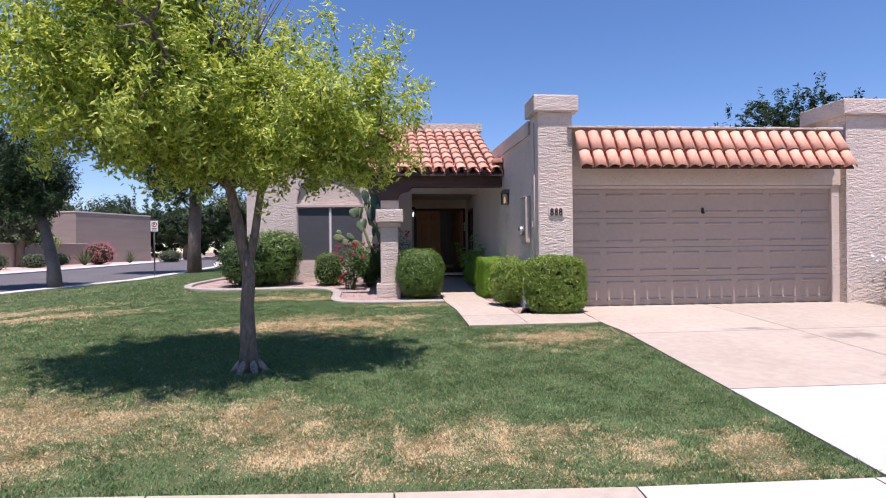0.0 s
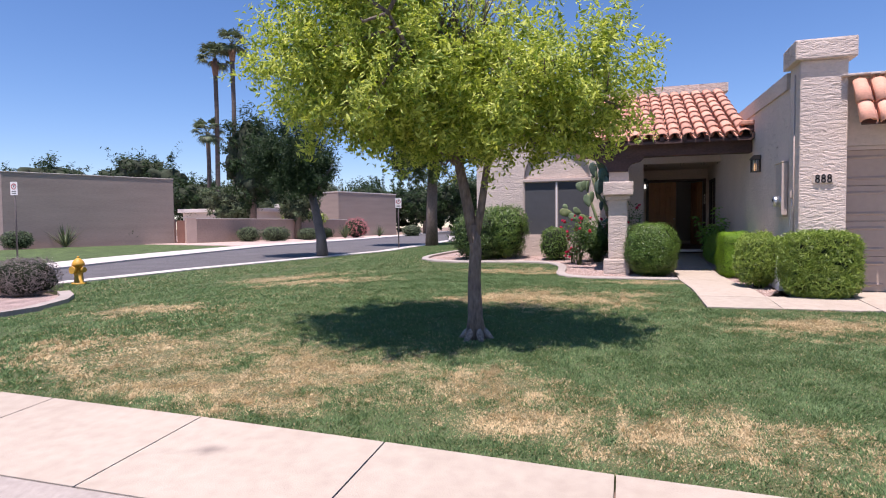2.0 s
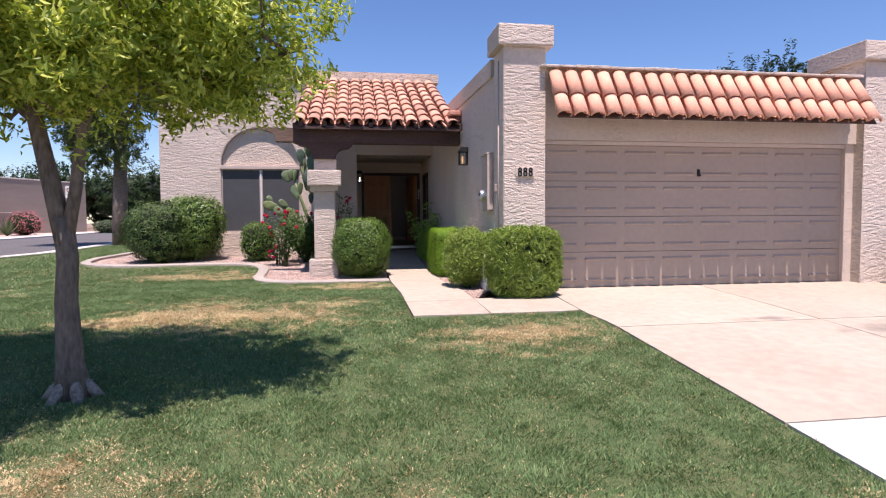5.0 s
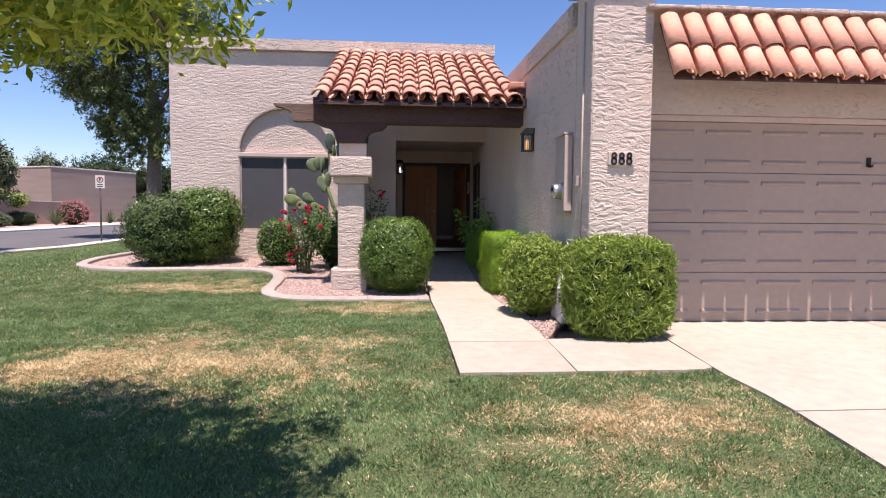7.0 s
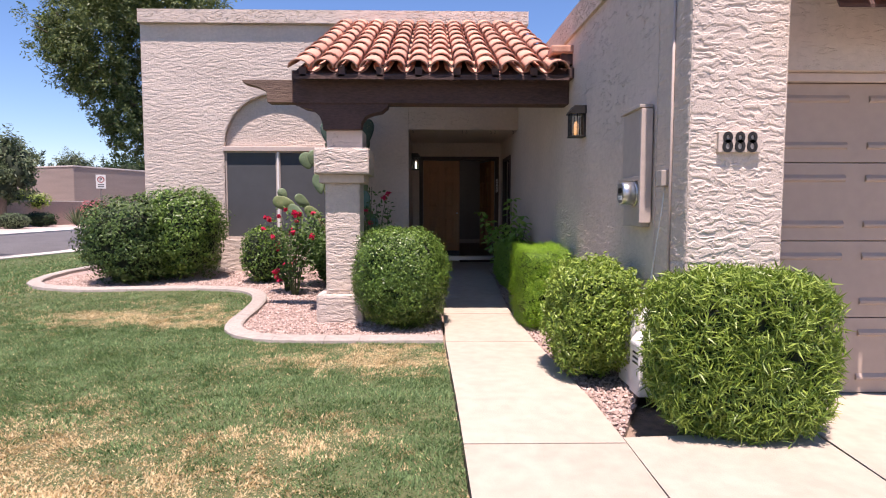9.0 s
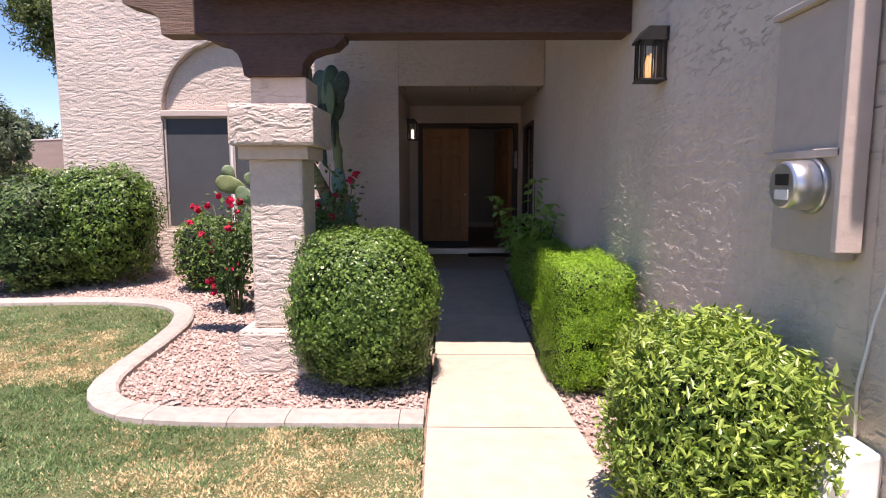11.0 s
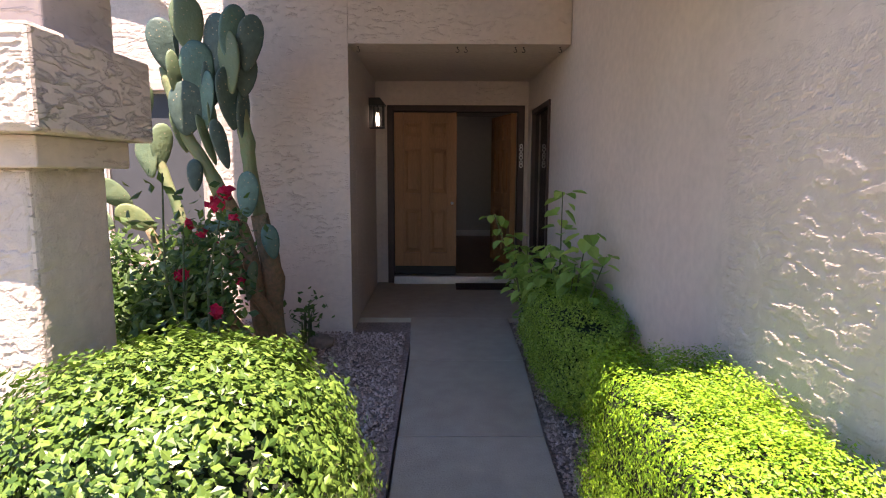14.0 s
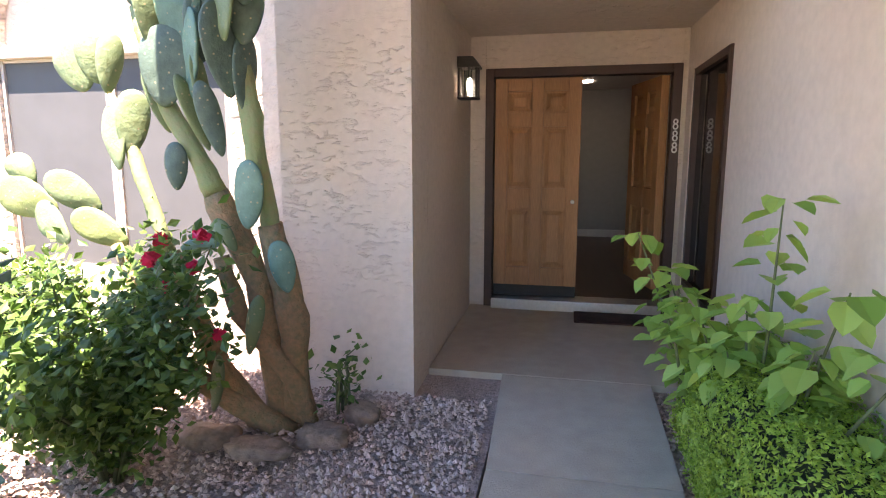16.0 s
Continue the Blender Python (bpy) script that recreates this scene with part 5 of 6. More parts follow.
def rose_bush(label, at, half, height, n, blooms, seed, canes=10):
    s = thing("rose_bush", label, "rose bush", at=at)
    rng = np.random.default_rng(seed)
    r2 = random.Random(seed)
    bm = bmesh.new()
    pts = []
    for k in range(canes):
        a = 2 * math.pi * k / canes + r2.uniform(-0.3, 0.3)
        top = Vector((half[0] * r2.uniform(0.3, 1) * math.cos(a), half[1] * r2.uniform(0.3, 1) * math.sin(a), height * r2.uniform(0.55, 1.05)))
        m1, m2 = top * 0.35 + Vector((0, 0, 0.1)), top * 0.7 + Vector((r2.uniform(-0.05, 0.05), r2.uniform(-0.05, 0.05), 0.06))
        tube(bm, [(0.04 * math.cos(a), 0.04 * math.sin(a), -0.02), m1, m2, top], [0.010, 0.008, 0.006, 0.003], 5)
        for _ in range(n // canes):
            u = r2.uniform(0.08, 1.0)
            q = (m1.lerp(m2, (u - 0.2) / 0.4) if 0.2 < u < 0.6 else m1 * (u / 0.2) if u < 0.6 else m2.lerp(top, (u - 0.6) / 0.4))
            pts.append(q + Vector([r2.gauss(0, 0.075) for _ in range(3)]))
        if k < blooms:
            for _ in range(1 + k % 2):
                fl = new("flower", r2.choice(ROSES))
                fl.parent = s
                fl.location = top + Vector([r2.gauss(0, 0.045) for _ in range(3)]) + Vector((0, -0.03, 0.02))
                fl.scale = [r2.uniform(0.85, 1.3)] * 3
                fl.rotation_euler = (r2.uniform(0, 3), r2.uniform(0, 3), 0)
    part("cane", bm, mat("rose_cane", (0.09, 0.12, 0.05), 0.7, 0.2, 9), s)
    p = np.array([list(q) for q in pts])
    v, f = leaves(p, np.tile([[0, -0.4, 0.8]], (len(p), 1)), 0.055, rng, 0.6, 0.6)
    fo = raw("foliage", v.tolist(), f.tolist(), ROSELEAF, s)
    fo["kind"] = "stuff"
    return s


rose_bush("rose bush with dark red flowers beside the porch column", (-0.98, 10.85, gz(-0.98, 10.85)), (0.38, 0.30), 1.15, 900, 12, 5, 14)
rose_bush("sprawling shaded rose bush with a few red flowers", (-0.6, 11.5, gz(-0.6, 11.5)), (0.62, 0.5), 1.05, 8000, 5, 6, 26)
rose_bush("small rose bush with dark red flowers low in the gravel", (-1.15, 11.15, gz(-1.15, 11.15)), (0.30, 0.22), 0.42, 220, 6, 15, 7)
rose_bush("tall thin rose canes with red flowers behind the column", (0.27, 10.1, gz(0.27, 10.1)), (0.24, 0.18), 1.5, 420, 3, 7, 7)

# ---- young plant by the entry ----
BIGLEAF = leaf_mat("broad_leaf", (0.15, 0.29, 0.06), (0.34, 0.50, 0.14), rough=0.5, trans=0.35)


def broad_leaves(rows, rng, size):
    """Heart-shaped leaves, folded along the midrib and tipped downwards. rows: place and outward direction."""
    shape = [(0, 0), (0.16, 0.32), (0.50, 0.42), (0.80, 0.24), (1.0, 0), (0.80, -0.24), (0.50, -0.42), (0.16, -0.32)]
    vs, fs = [], []
    for q, d in rows:
        s = size * rng.uniform(0.6, 1.3)
        u = (d + Vector((0, 0, rng.uniform(-0.9, 0.15)))).normalized()
        w = u.cross(Vector((rng.uniform(-0.3, 0.3), rng.uniform(-0.3, 0.3), 1))).normalized()
        n = w.cross(u)
        k = len(vs)
        for a, b in shape:
            vs.append(q + u * (a * s) + w * (b * s) + n * (abs(b) * 0.35 * s - a * a * 0.18 * s))
        for a in ((0, 1, 2, 4), (2, 3, 4), (0, 4, 6, 7), (4, 5, 6)):
            fs.append([k + c for c in a])
    return [tuple(v) for v in vs], fs


mul = thing("leafy_plant", "young broad-leaved plant with light green leaves by the entry", "plant", at=(2.12, 11.9, gz(2.12, 11.9)))
r2_ = random.Random(31)
bm = bmesh.new()
rows_ = []
for tx, ty, tz, count in ((1.74, 12.15, 1.66, 26), (1.88, 12.2, 1.5, 30), (2.16, 11.62, 1.86, 44), (2.26, 11.3, 1.60, 30), (2.30, 11.0, 1.50, 22), (2.12, 11.8, 1.46, 48), (1.98, 12.0, 1.40, 52), (2.2, 11.35, 1.40, 44), (1.92, 12.1, 1.42, 44), (2.05, 11.75, 1.25, 40), (2.28, 11.5, 1.34, 34), (1.86, 12.25, 1.25, 34), (2.2, 12.0, 1.25, 30)):
    p2 = Vector((tx - 2.12, ty - 11.9, tz - mul.location.z))
    p0 = Vector((p2.x * 0.25, p2.y * 0.35, -0.02))
    p1 = p0.lerp(p2, 0.5) + Vector((0.03, 0, 0.09))
    tube(bm, [p0, p1, p2], [0.009, 0.007, 0.003], 5)
    for k in range(int(count * 0.8)):
        u = min(1.0, 0.3 + 0.72 * (k + r2_.random()) / (count * 0.8 - 2))
        q = p0.lerp(p1, u * 2) if u < 0.5 else p1.lerp(p2, u * 2 - 1)
        a = 2.4 * k + r2_.uniform(-0.5, 0.5)
        d = Vector((math.cos(a), math.sin(a), 0))
        rows_.append((q + d * r2_.uniform(0.015, 0.075), d))
part("stem", bm, mat("green_stem", (0.12, 0.14, 0.06), 0.7, 0.2, 9), mul)
v, f = broad_leaves(rows_, r2_, 0.10)
raw("foliage", v, f, BIGLEAF, mul)["kind"] = "stuff"

ROCK = mat("grey_rock", (0.26, 0.19, 0.15), 0.9, 0.2, 6, 0.6, 20)
for k, (x, y, rx, ry, rz) in enumerate(((-0.35, 11.88, 0.16, 0.10, 0.05), (-0.05, 11.82, 0.18, 0.09, 0.045), (0.22, 12.0, 0.13, 0.10, 0.05), (-0.12, 11.3, 0.13, 0.09, 0.03), (0.35, 12.25, 0.10, 0.08, 0.06))):
    bm = bmesh.new()
    lumpy(bm, (0, 0, 0), (rx, ry, rz), 2.6, 0.3, k * 3.3, 3)
    rk = tagged(part("rock", bm, ROCK), "flat brownish rock lying in the gravel by the cactus", "rock", "garden rocks")
    rk.location = (x, y, gz(x, y) + rz * 0.4)
rose_bush("small dark seedling plant at the foot of the wall", (0.22, 12.3, gz(0.22, 12.3)), (0.16, 0.10), 0.34, 90, 0, 9, 6)


# ---- cup hooks under the porch header ----
for k, hx in enumerate((0.62, 1.46, 1.53, 1.95, 2.02, 2.33)):
    hk = thing("cup_hook", "small dark cup hook screwed under the porch header", "hook", "hooks under the porch header", at=(hx, 12.72, 3.04))
    bm = bmesh.new()
    pts = [(0, 0, 0.004), (0, 0, -0.018)] + [(0.014 * math.sin(a), 0, -0.032 + 0.014 * math.cos(a)) for a in (0.5, 1.3, 2.1, 2.9, 3.7, 4.4)]
    tube(bm, pts, 0.0028, 6)
    part("wire", bm, BLACKMETAL, hk)
    bm = bmesh.new()
    tube(bm, [(0, 0, 0.002), (0, 0, -0.004)], 0.008, 10)
    part("collar", bm, BLACKMETAL, hk)


# ---- next house along ----
tagged(part("wall_house_far", boxes((10.4, 22, 6.9, 7.1, 0.2, 3.5), (8.9, 9.1, 7.2, 26, 0.2, 3.5)), STUCCO), "stucco wall of the next house", "wall", kind="structure")
shrub("shrub", "loose grey-green shrub with white flowers beside the driveway", "shrub", (9.35, 5.35, 0.85), (0.75, 0.9, 0.5), 2.2, LEAF_GREY, 6000, 0.06, 41, 0.15, slim=0.35)
wf = thing("flower_cluster", "white oleander flowers on the grey-green shrub", "flowers", at=(9.35, 5.35, 1.2))
rngw = np.random.default_rng(8)
pw = rngw.normal(0, 1, (260, 3)) * np.array([0.45, 0.5, 0.08]) + np.array([-0.1, -0.1, 0.1])
v, f = leaves(pw, np.tile([[0, -0.5, 0.8]], (260, 1)), 0.05, rngw, 0.9, 0.5)
raw("bloom", v.tolist(), f.tolist(), WHITE, wf)["kind"] = "stuff"

# ---- side street ----
NEAR = [(-16.5, 0), (-14.7, 6), (-14.3, 8.1), (-13.75, 11.8), (-11.95, 17.6), (-10.8, 21.1), (-10.7, 26), (-11.8, 36), (-14.8, 46), (-17, 60), (-22, 90)]
FARK = [(-20.5, 0), (-19, 6), (-18.6, 11.6), (-19.1, 16), (-19.1, 19), (-19.3, 26.5), (-19.6, 36), (-20.4, 46), (-22, 60), (-28, 90)]
side_road = tagged(surface("road_side", NEAR + FARK[::-1], -0.02, 0.04, ASPHALT), "grey asphalt side street", "road", kind="structure")
kerb_near = tagged(surface("kerb_near", [(x + 0.6, y) for x, y in NEAR] + NEAR[::-1], 0.04, 0.12, CONCRETE_W), "pale concrete kerb of the side street", "kerb", kind="structure")
kerb_far = tagged(surface("pavement_far", FARK + [(x - (2.4 if y < 22 else 1.7), y) for x, y in FARK[::-1]], 0.05, 0.12, CONCRETE_W), "pale concrete sidewalk across the side street", "pavement", kind="structure")
far_gravel = tagged(surface("gravel_far", [(-21, 26), (-21.3, 36), (-22.2, 46), (-24, 60), (-60, 60), (-60, 29), (-32, 29), (-30, 28.4)], 0.0, 0.05, mat("pink_gravel_far", (0.52, 0.40, 0.34), 0.95, 0.15, 10, 0.4, 40)), "pinkish gravel yard across the street", "gravel yard", kind="structure")
lawn_far = tagged(surface("lawn_far", [(-21.2, 0), (-21.1, 11.6), (-21.7, 18.8), (-20.9, 25), (-30.6, 28.3), (-33.5, 23), (-40, 12), (-40, 0)], 0.0, 0.05, mat("far_grass", (0.085, 0.13, 0.04), 0.95, 0.3, 8, 0.8, 60)), "mown green lawn across the street", "lawn", kind="structure")

BLOCK = mat("painted_block_wall", (0.30, 0.245, 0.21), 0.9, 0.08, 3, 0.5, 9, stretch=(0.4, 0.4, 3))
LIME = mat("pale_cap", (0.6, 0.55, 0.5), 0.8, 0.05, 4)


def run_wall(name, a, b, thick, z0, z1, material, label, cap=0.0):
    """A straight wall between two plan points, with a coping."""
    w = thing(name, label, "wall", at=(a[0], a[1], z0))
    ln, ang = math.hypot(b[0] - a[0], b[1] - a[1]), math.atan2(b[1] - a[1], b[0] - a[0])
    w.rotation_euler = (0, 0, ang)
    part("wall", boxes((0, ln, 0, thick, -0.3, z1 - z0)), material, w)
    if cap:
        part("coping", boxes((-0.04, ln + 0.04, -0.04, thick + 0.04, z1 - z0 + 0.001, z1 - z0 + cap), bevel=0.01), LIME, w)
    return w


big = run_wall("neighbour_building", (-35.6, 22.0), (-30.85, 30.7), 9.0, 0.4, 5.0, BLOCK, "tall windowless brown stucco building wall across the street", 0.04)
run_wall("gate_post", (-31.25, 30.3), (-30.9, 30.95), 0.35, 0.4, 2.15, mat("pink_post", (0.42, 0.28, 0.22), 0.9, 0.08), "pinkish gate post at the end of the low wall")
run_wall("gate_post", (-29.5, 30.4), (-29.15, 31.05), 0.35, 0.4, 2.2, mat("pink_post_b", (0.48, 0.36, 0.30), 0.9, 0.08), "pinkish gate post at the start of the garden wall")
run_wall("wooden_gate", (-30.85, 30.95), (-29.5, 30.95), 0.06, 0.45, 2.05, mat("red_gate", (0.24, 0.12, 0.09), 0.8, 0.1), "reddish brown wooden gate between posts")
run_wall("garden_wall", (-29.15, 31.0), (-25.8, 48.0), 0.2, 0.4, 2.15, mat("garden_wall_paint", (0.36, 0.27, 0.22), 0.9, 0.1, 2), "low brown garden wall along the yard", 0.05)
run_wall("neighbour_building", (-27.7, 50.0), (-24.6, 58.0), 9.0, 0.4, 5.0, BLOCK, "brown stucco building behind the garden wall", 0.1)
PALE = mat("pale_house_paint", (0.60, 0.54, 0.47), 0.9, 0.06, 2)
for x0, x1, y0, z1 in ((-59, -53, 64, 5.4), (-54, -43, 58, 3.9), (-45, -34, 66, 4.6), (-40, -33.8, 62, 4.6)):
    h = thing("far_house", "far pale flat-roofed house behind the garden wall", "house", at=(x0, y0, 0.45))
    part("wall", boxes((0, x1 - x0, 0, 8, -0.2, z1 - 0.9)), PALE, h)
    part("roof", boxes((-0.4, x1 - x0 + 0.4, -0.5, 8.4, z1 - 0.9, z1 - 0.45), bevel=0.03), LIME, h)
    part("window", boxes(((x1 - x0) * 0.35, (x1 - x0) * 0.6, -0.04, 0.02, 1.0, 2.2)), SCREEN, h)

# hydrant
YEL = mat("hydrant_paint", (0.60, 0.33, 0.04), 0.5, 0.15, 8, 0.2, 60)
hy = thing("fire_hydrant", "yellow painted cast iron fire hydrant on the grass", "fire hydrant", at=(-13.35, 7.87, gz(-13.35, 7.87)))
bm = bmesh.new()
tube(bm, [(0, 0, -0.02), (0, 0, 0.05), (0, 0, 0.051), (0, 0, 0.14), (0, 0, 0.141), (0, 0, 0.48), (0, 0, 0.481), (0, 0, 0.53), (0, 0, 0.6), (0, 0, 0.66), (0, 0, 0.68)], [0.17, 0.17, 0.11, 0.11, 0.105, 0.105, 0.15, 0.15, 0.12, 0.06, 0.03], 18)
part("barrel", bm, YEL, hy)
for dx, dy, r in ((0.2, 0, 0.055), (-0.2, 0, 0.055), (0, -0.2, 0.075)):
    bm = bmesh.new()
    tube(bm, [(0, 0, 0.38), (dx * 0.75, dy * 0.75, 0.38), (dx * 0.76, dy * 0.76, 0.38), (dx, dy, 0.38)], [r, r, r * 1.3, r * 1.3], 12)
    part("outlet", bm, YEL, hy)
bm = bmesh.new()
tube(bm, [(0, 0, 0.67), (0, 0, 0.73)], 0.028, 5)
part("top_nut", bm, YEL, hy)


def street_sign(at, h, turn):
    s = thing("street_sign", "small white no-parking sign on a metal post", "street sign", at=at)
    s.rotation_euler = (0, 0, radians(turn))
    bm = bmesh.new()
    tube(bm, [(0, 0, -0.1), (0, 0, h)], 0.03, 8)
    part("post", bm, mat("dark_post", (0.10, 0.085, 0.08), 0.6, 0.1), s)
    part("plate", boxes((-0.15, 0.15, -0.04, -0.033, h - 0.48, h), bevel=0.002), WHITE, s)
    bm = bmesh.new()
    n = 20
    for k in range(n):
        a0, a1 = 2 * math.pi * k / n, 2 * math.pi * (k + 1) / n
        bm.faces.new([bm.verts.new((r * math.cos(a), -0.043, h - 0.17 + r * math.sin(a))) for r, a in ((0.11, a0), (0.11, a1), (0.08, a1), (0.08, a0))])
    part("ring", bm, mat("sign_red", (0.4, 0.03, 0.03), 0.5), s)
    part("letter_mark", boxes((-0.035, -0.012, -0.0425, -0.041, h - 0.23, h - 0.11), (-0.012, 0.035, -0.0425, -0.041, h - 0.13, h - 0.11), (0.012, 0.035, -0.0425, -0.041, h - 0.17, h - 0.13), (-0.012, 0.035, -0.0425, -0.041, h - 0.185, h - 0.17), ), BLACKMETAL, s)
    for zz in (0.36, 0.43):
        part("text_bar", boxes((-0.09, 0.09, -0.0425, -0.041, h - zz, h - zz + 0.03)), BLACKMETAL, s)
    return s


street_sign((-10.6, 23.3, gz(-10.6, 23.3)), 2.5, 25)
street_sign((-21.1, 12.05, gz(-21.1, 12.05)), 3.1, 8)

# planter corner at the street
BRICKY = mat("planter_brick", (0.22, 0.10, 0.08), 0.9, 0.15, 10, 0.4, 30)
run_wall("planter_wall", (-16.0, 4.2), (-13.0, 6.3), 0.3, 0.05, 0.55, BRICKY, "low dark red planter wall at the corner", 0.06)
surface("planter_gravel", [(-16, 3), (-13, 5.9), (-11.7, 6.0), (-10.6, 5.0), (-10.0, 4.0), (-10.1, 2.2), (-12, 1)], 0.01, 0.05, GRAVEL_GROUND)["kind"] = "structure"
pc = [(-11.7, 6.1), (-11.0, 5.6), (-10.45, 5.0), (-9.95, 4.0), (-9.95, 3.0), (-10.05, 2.2)]
planter_curb = tagged(surface("planter_curb", [(x + 0.07, y + 0.07) for x, y in pc] + [(x - 0.1, y - 0.1) for x, y in pc[::-1]], 0.09, 0.15, CURB), "curved concrete planter curb", "curb", kind="structure")
shrub("shrub", "dusty grey twiggy shrub in the corner planter", "shrub", (-12.4, 5.75, 0.46), (0.62, 0.55, 0.42), 3.4, leaf_mat("dusty_twig_leaf", (0.10, 0.085, 0.075), (0.26, 0.22, 0.20), trans=0.1), 5000, 0.07, 42, 0.18, slim=0.2)


def spiky(at, n, ln, seed, label, material):
    """A rosette of stiff pointed leaves."""
    s = thing("agave", label, "agave", at=at)
    rng = random.Random(seed)
    bm = bmesh.new()
    for k in range(n):
        a, el = rng.uniform(0, 6.28), rng.uniform(0.45, 1.45)
        d = Vector((math.cos(a) * math.cos(el), math.sin(a) * math.cos(el), math.sin(el)))
        sd = Vector((-math.sin(a), math.cos(a), 0)) * 0.035
        t = d * ln * rng.uniform(0.7, 1.1)
        bm.faces.new([bm.verts.new(p) for p in (sd, t * 0.5 + sd * 0.9 + Vector((0, 0, 0.02)), t, t * 0.5 - sd * 0.9 + Vector((0, 0, 0.02)), -sd)])
    part("foliage", bm, material, s)["kind"] = "stuff"


for at, n_, ln_, sd_ in (((-33.6, 24.4, 0.38), 60, 1.6, 1), ((-33.0, 28.8, 0.4), 60, 1.6, 2), ((-24.0, 44, 0.45), 70, 1.5, 3), ((-23.2, 50, 0.45), 50, 1.3, 4)):
    spiky(at, n_, ln_, sd_, "grey-green spiky desert plant by the wall", LEAF_GREY)
for c, h in (((-27.3, 34.4, 0.95), (0.85, 0.8, 0.6)), ((-25.3, 35.0, 0.95), (1.2, 0.9, 0.6)), ((-34.5, 22.0, 0.9), (0.8, 0.8, 0.55)), ((-20.5, 52, 1.0), (1.0, 1.0, 0.6)), ((-24.5, 38.5, 0.9), (0.9, 0.8, 0.5))):
    shrub("shrub", "round green desert shrub in the gravel yard", "shrub", c, h, 2.3, LEAF_GREY, 1500, 0.12, int(-c[0] * 10), 0.12, group="yard shrubs")
PINKB = leaf_mat("pink_bloom", (0.45, 0.12, 0.14), (0.55, 0.22, 0.22), trans=0.2)
shrub("shrub", "pink flowering bush against the garden wall", "shrub", (-23.6, 45.5, 1.3), (1.2, 1.0, 1.0), 2.0, PINKB, 1500, 0.12, 77, 0.2)
shrub("shrub", "yellow-green bush over the garden wall", "shrub", (-28.2, 44, 2.2), (2.4, 1.0, 0.8), 2.2, LEAF_OLEA, 2500, 0.15, 78, 0.2)
shrub("boulder_bush", "dark bush under the garden wall", "shrub", (-25.2, 42, 0.95), (1.1, 0.7, 0.5), 2.2, LEAF_DARK, 1200, 0.13, 79, 0.2)

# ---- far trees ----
# Dark green standing for the shade within distant foliage.
FAR_CORE = mat("far_crown_shade", (0.04, 0.055, 0.03), 0.95, 0.3, 2, 0.8, 3)


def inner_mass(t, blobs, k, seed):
    """Dark lumps added inside a far crown, coloured as its inner shade."""
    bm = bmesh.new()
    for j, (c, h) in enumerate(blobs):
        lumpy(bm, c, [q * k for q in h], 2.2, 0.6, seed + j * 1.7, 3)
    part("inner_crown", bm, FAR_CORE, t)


tree("dark_tree", "dark dense evergreen tree with a bare pale trunk on the lawn", (-11.75, 17.7, gz(-11.75, 17.7)),
     [([(0, 0, -0.1), (-0.05, 0, 0.8), (-0.25, 0, 1.8), (-0.5, 0, 2.8)], [0.26, 0.2, 0.17, 0.13]), ([(-0.5, 0, 2.8), (-1.2, 0, 4.2)], [0.12, 0.05]), ([(-0.4, 0, 2.4), (0.3, 0.2, 3.6)], [0.1, 0.05])],
     [((-1.2, 0, 3.9), (1.7, 1.6, 1.2)), ((-0.2, 0, 3.7), (0.85, 1.1, 0.9)), ((-1.3, 0.4, 5.0), (1.2, 1.2, 0.9)), ((-2.3, 0, 3.9), (1.0, 1.2, 0.9)), ((-0.7, -0.5, 3.0), (1.2, 1.0, 0.6))], 40000, 0.115, LEAF_DARK, mat("pale_bark", (0.16, 0.14, 0.13), 0.9, 0.2, 7, 0.6, 20), 51, roots=False)
tree("tall_tree", "tall leafy tree with a thick dark trunk beside the side street", (-9.7, 25.8, gz(-9.7, 25.8)),
     [([(0, 0, -0.1), (0.0, 0, 1.5), (0.1, 0, 4.0), (0.1, 0, 6.0)], [0.36, 0.3, 0.26, 0.2]), ([(0.1, 0, 4.0), (-1.5, 0, 6.0), (-2.8, 0, 7.5)], [0.16, 0.12, 0.05]), ([(0.1, 0, 5.0), (1.5, 0, 7.5)], [0.15, 0.05]), ([(0.1, 0, 5), (-0.3, 0, 9)], [0.15, 0.05])],
     [((-2.2, 0, 7.4), (2.0, 2.0, 1.9)), ((-1.7, 0, 5.2), (0.75, 1.0, 1.2)), ((-3.6, 0, 7.9), (0.9, 1.2, 1.0)), ((0.0, 0, 9.3), (2.6, 2.2, 1.7)), ((1.5, 0, 7.4), (1.8, 1.8, 1.6)), ((-0.6, 0.3, 5.6), (0.9, 1.2, 1.1)), ((-2.6, 0.2, 9.6), (1.6, 1.6, 1.1)),
      ((-3.0, 0.4, 6.2), (0.6, 0.8, 0.8)), ((-0.7, -0.3, 4.2), (0.6, 0.8, 1.1)), ((0.5, -0.3, 4.6), (0.7, 0.8, 1.3)), ((-1.7, 0.0, 4.2), (0.4, 0.6, 0.9))], 92000, 0.15, LEAF_TALL, BARK, 52, roots=False)
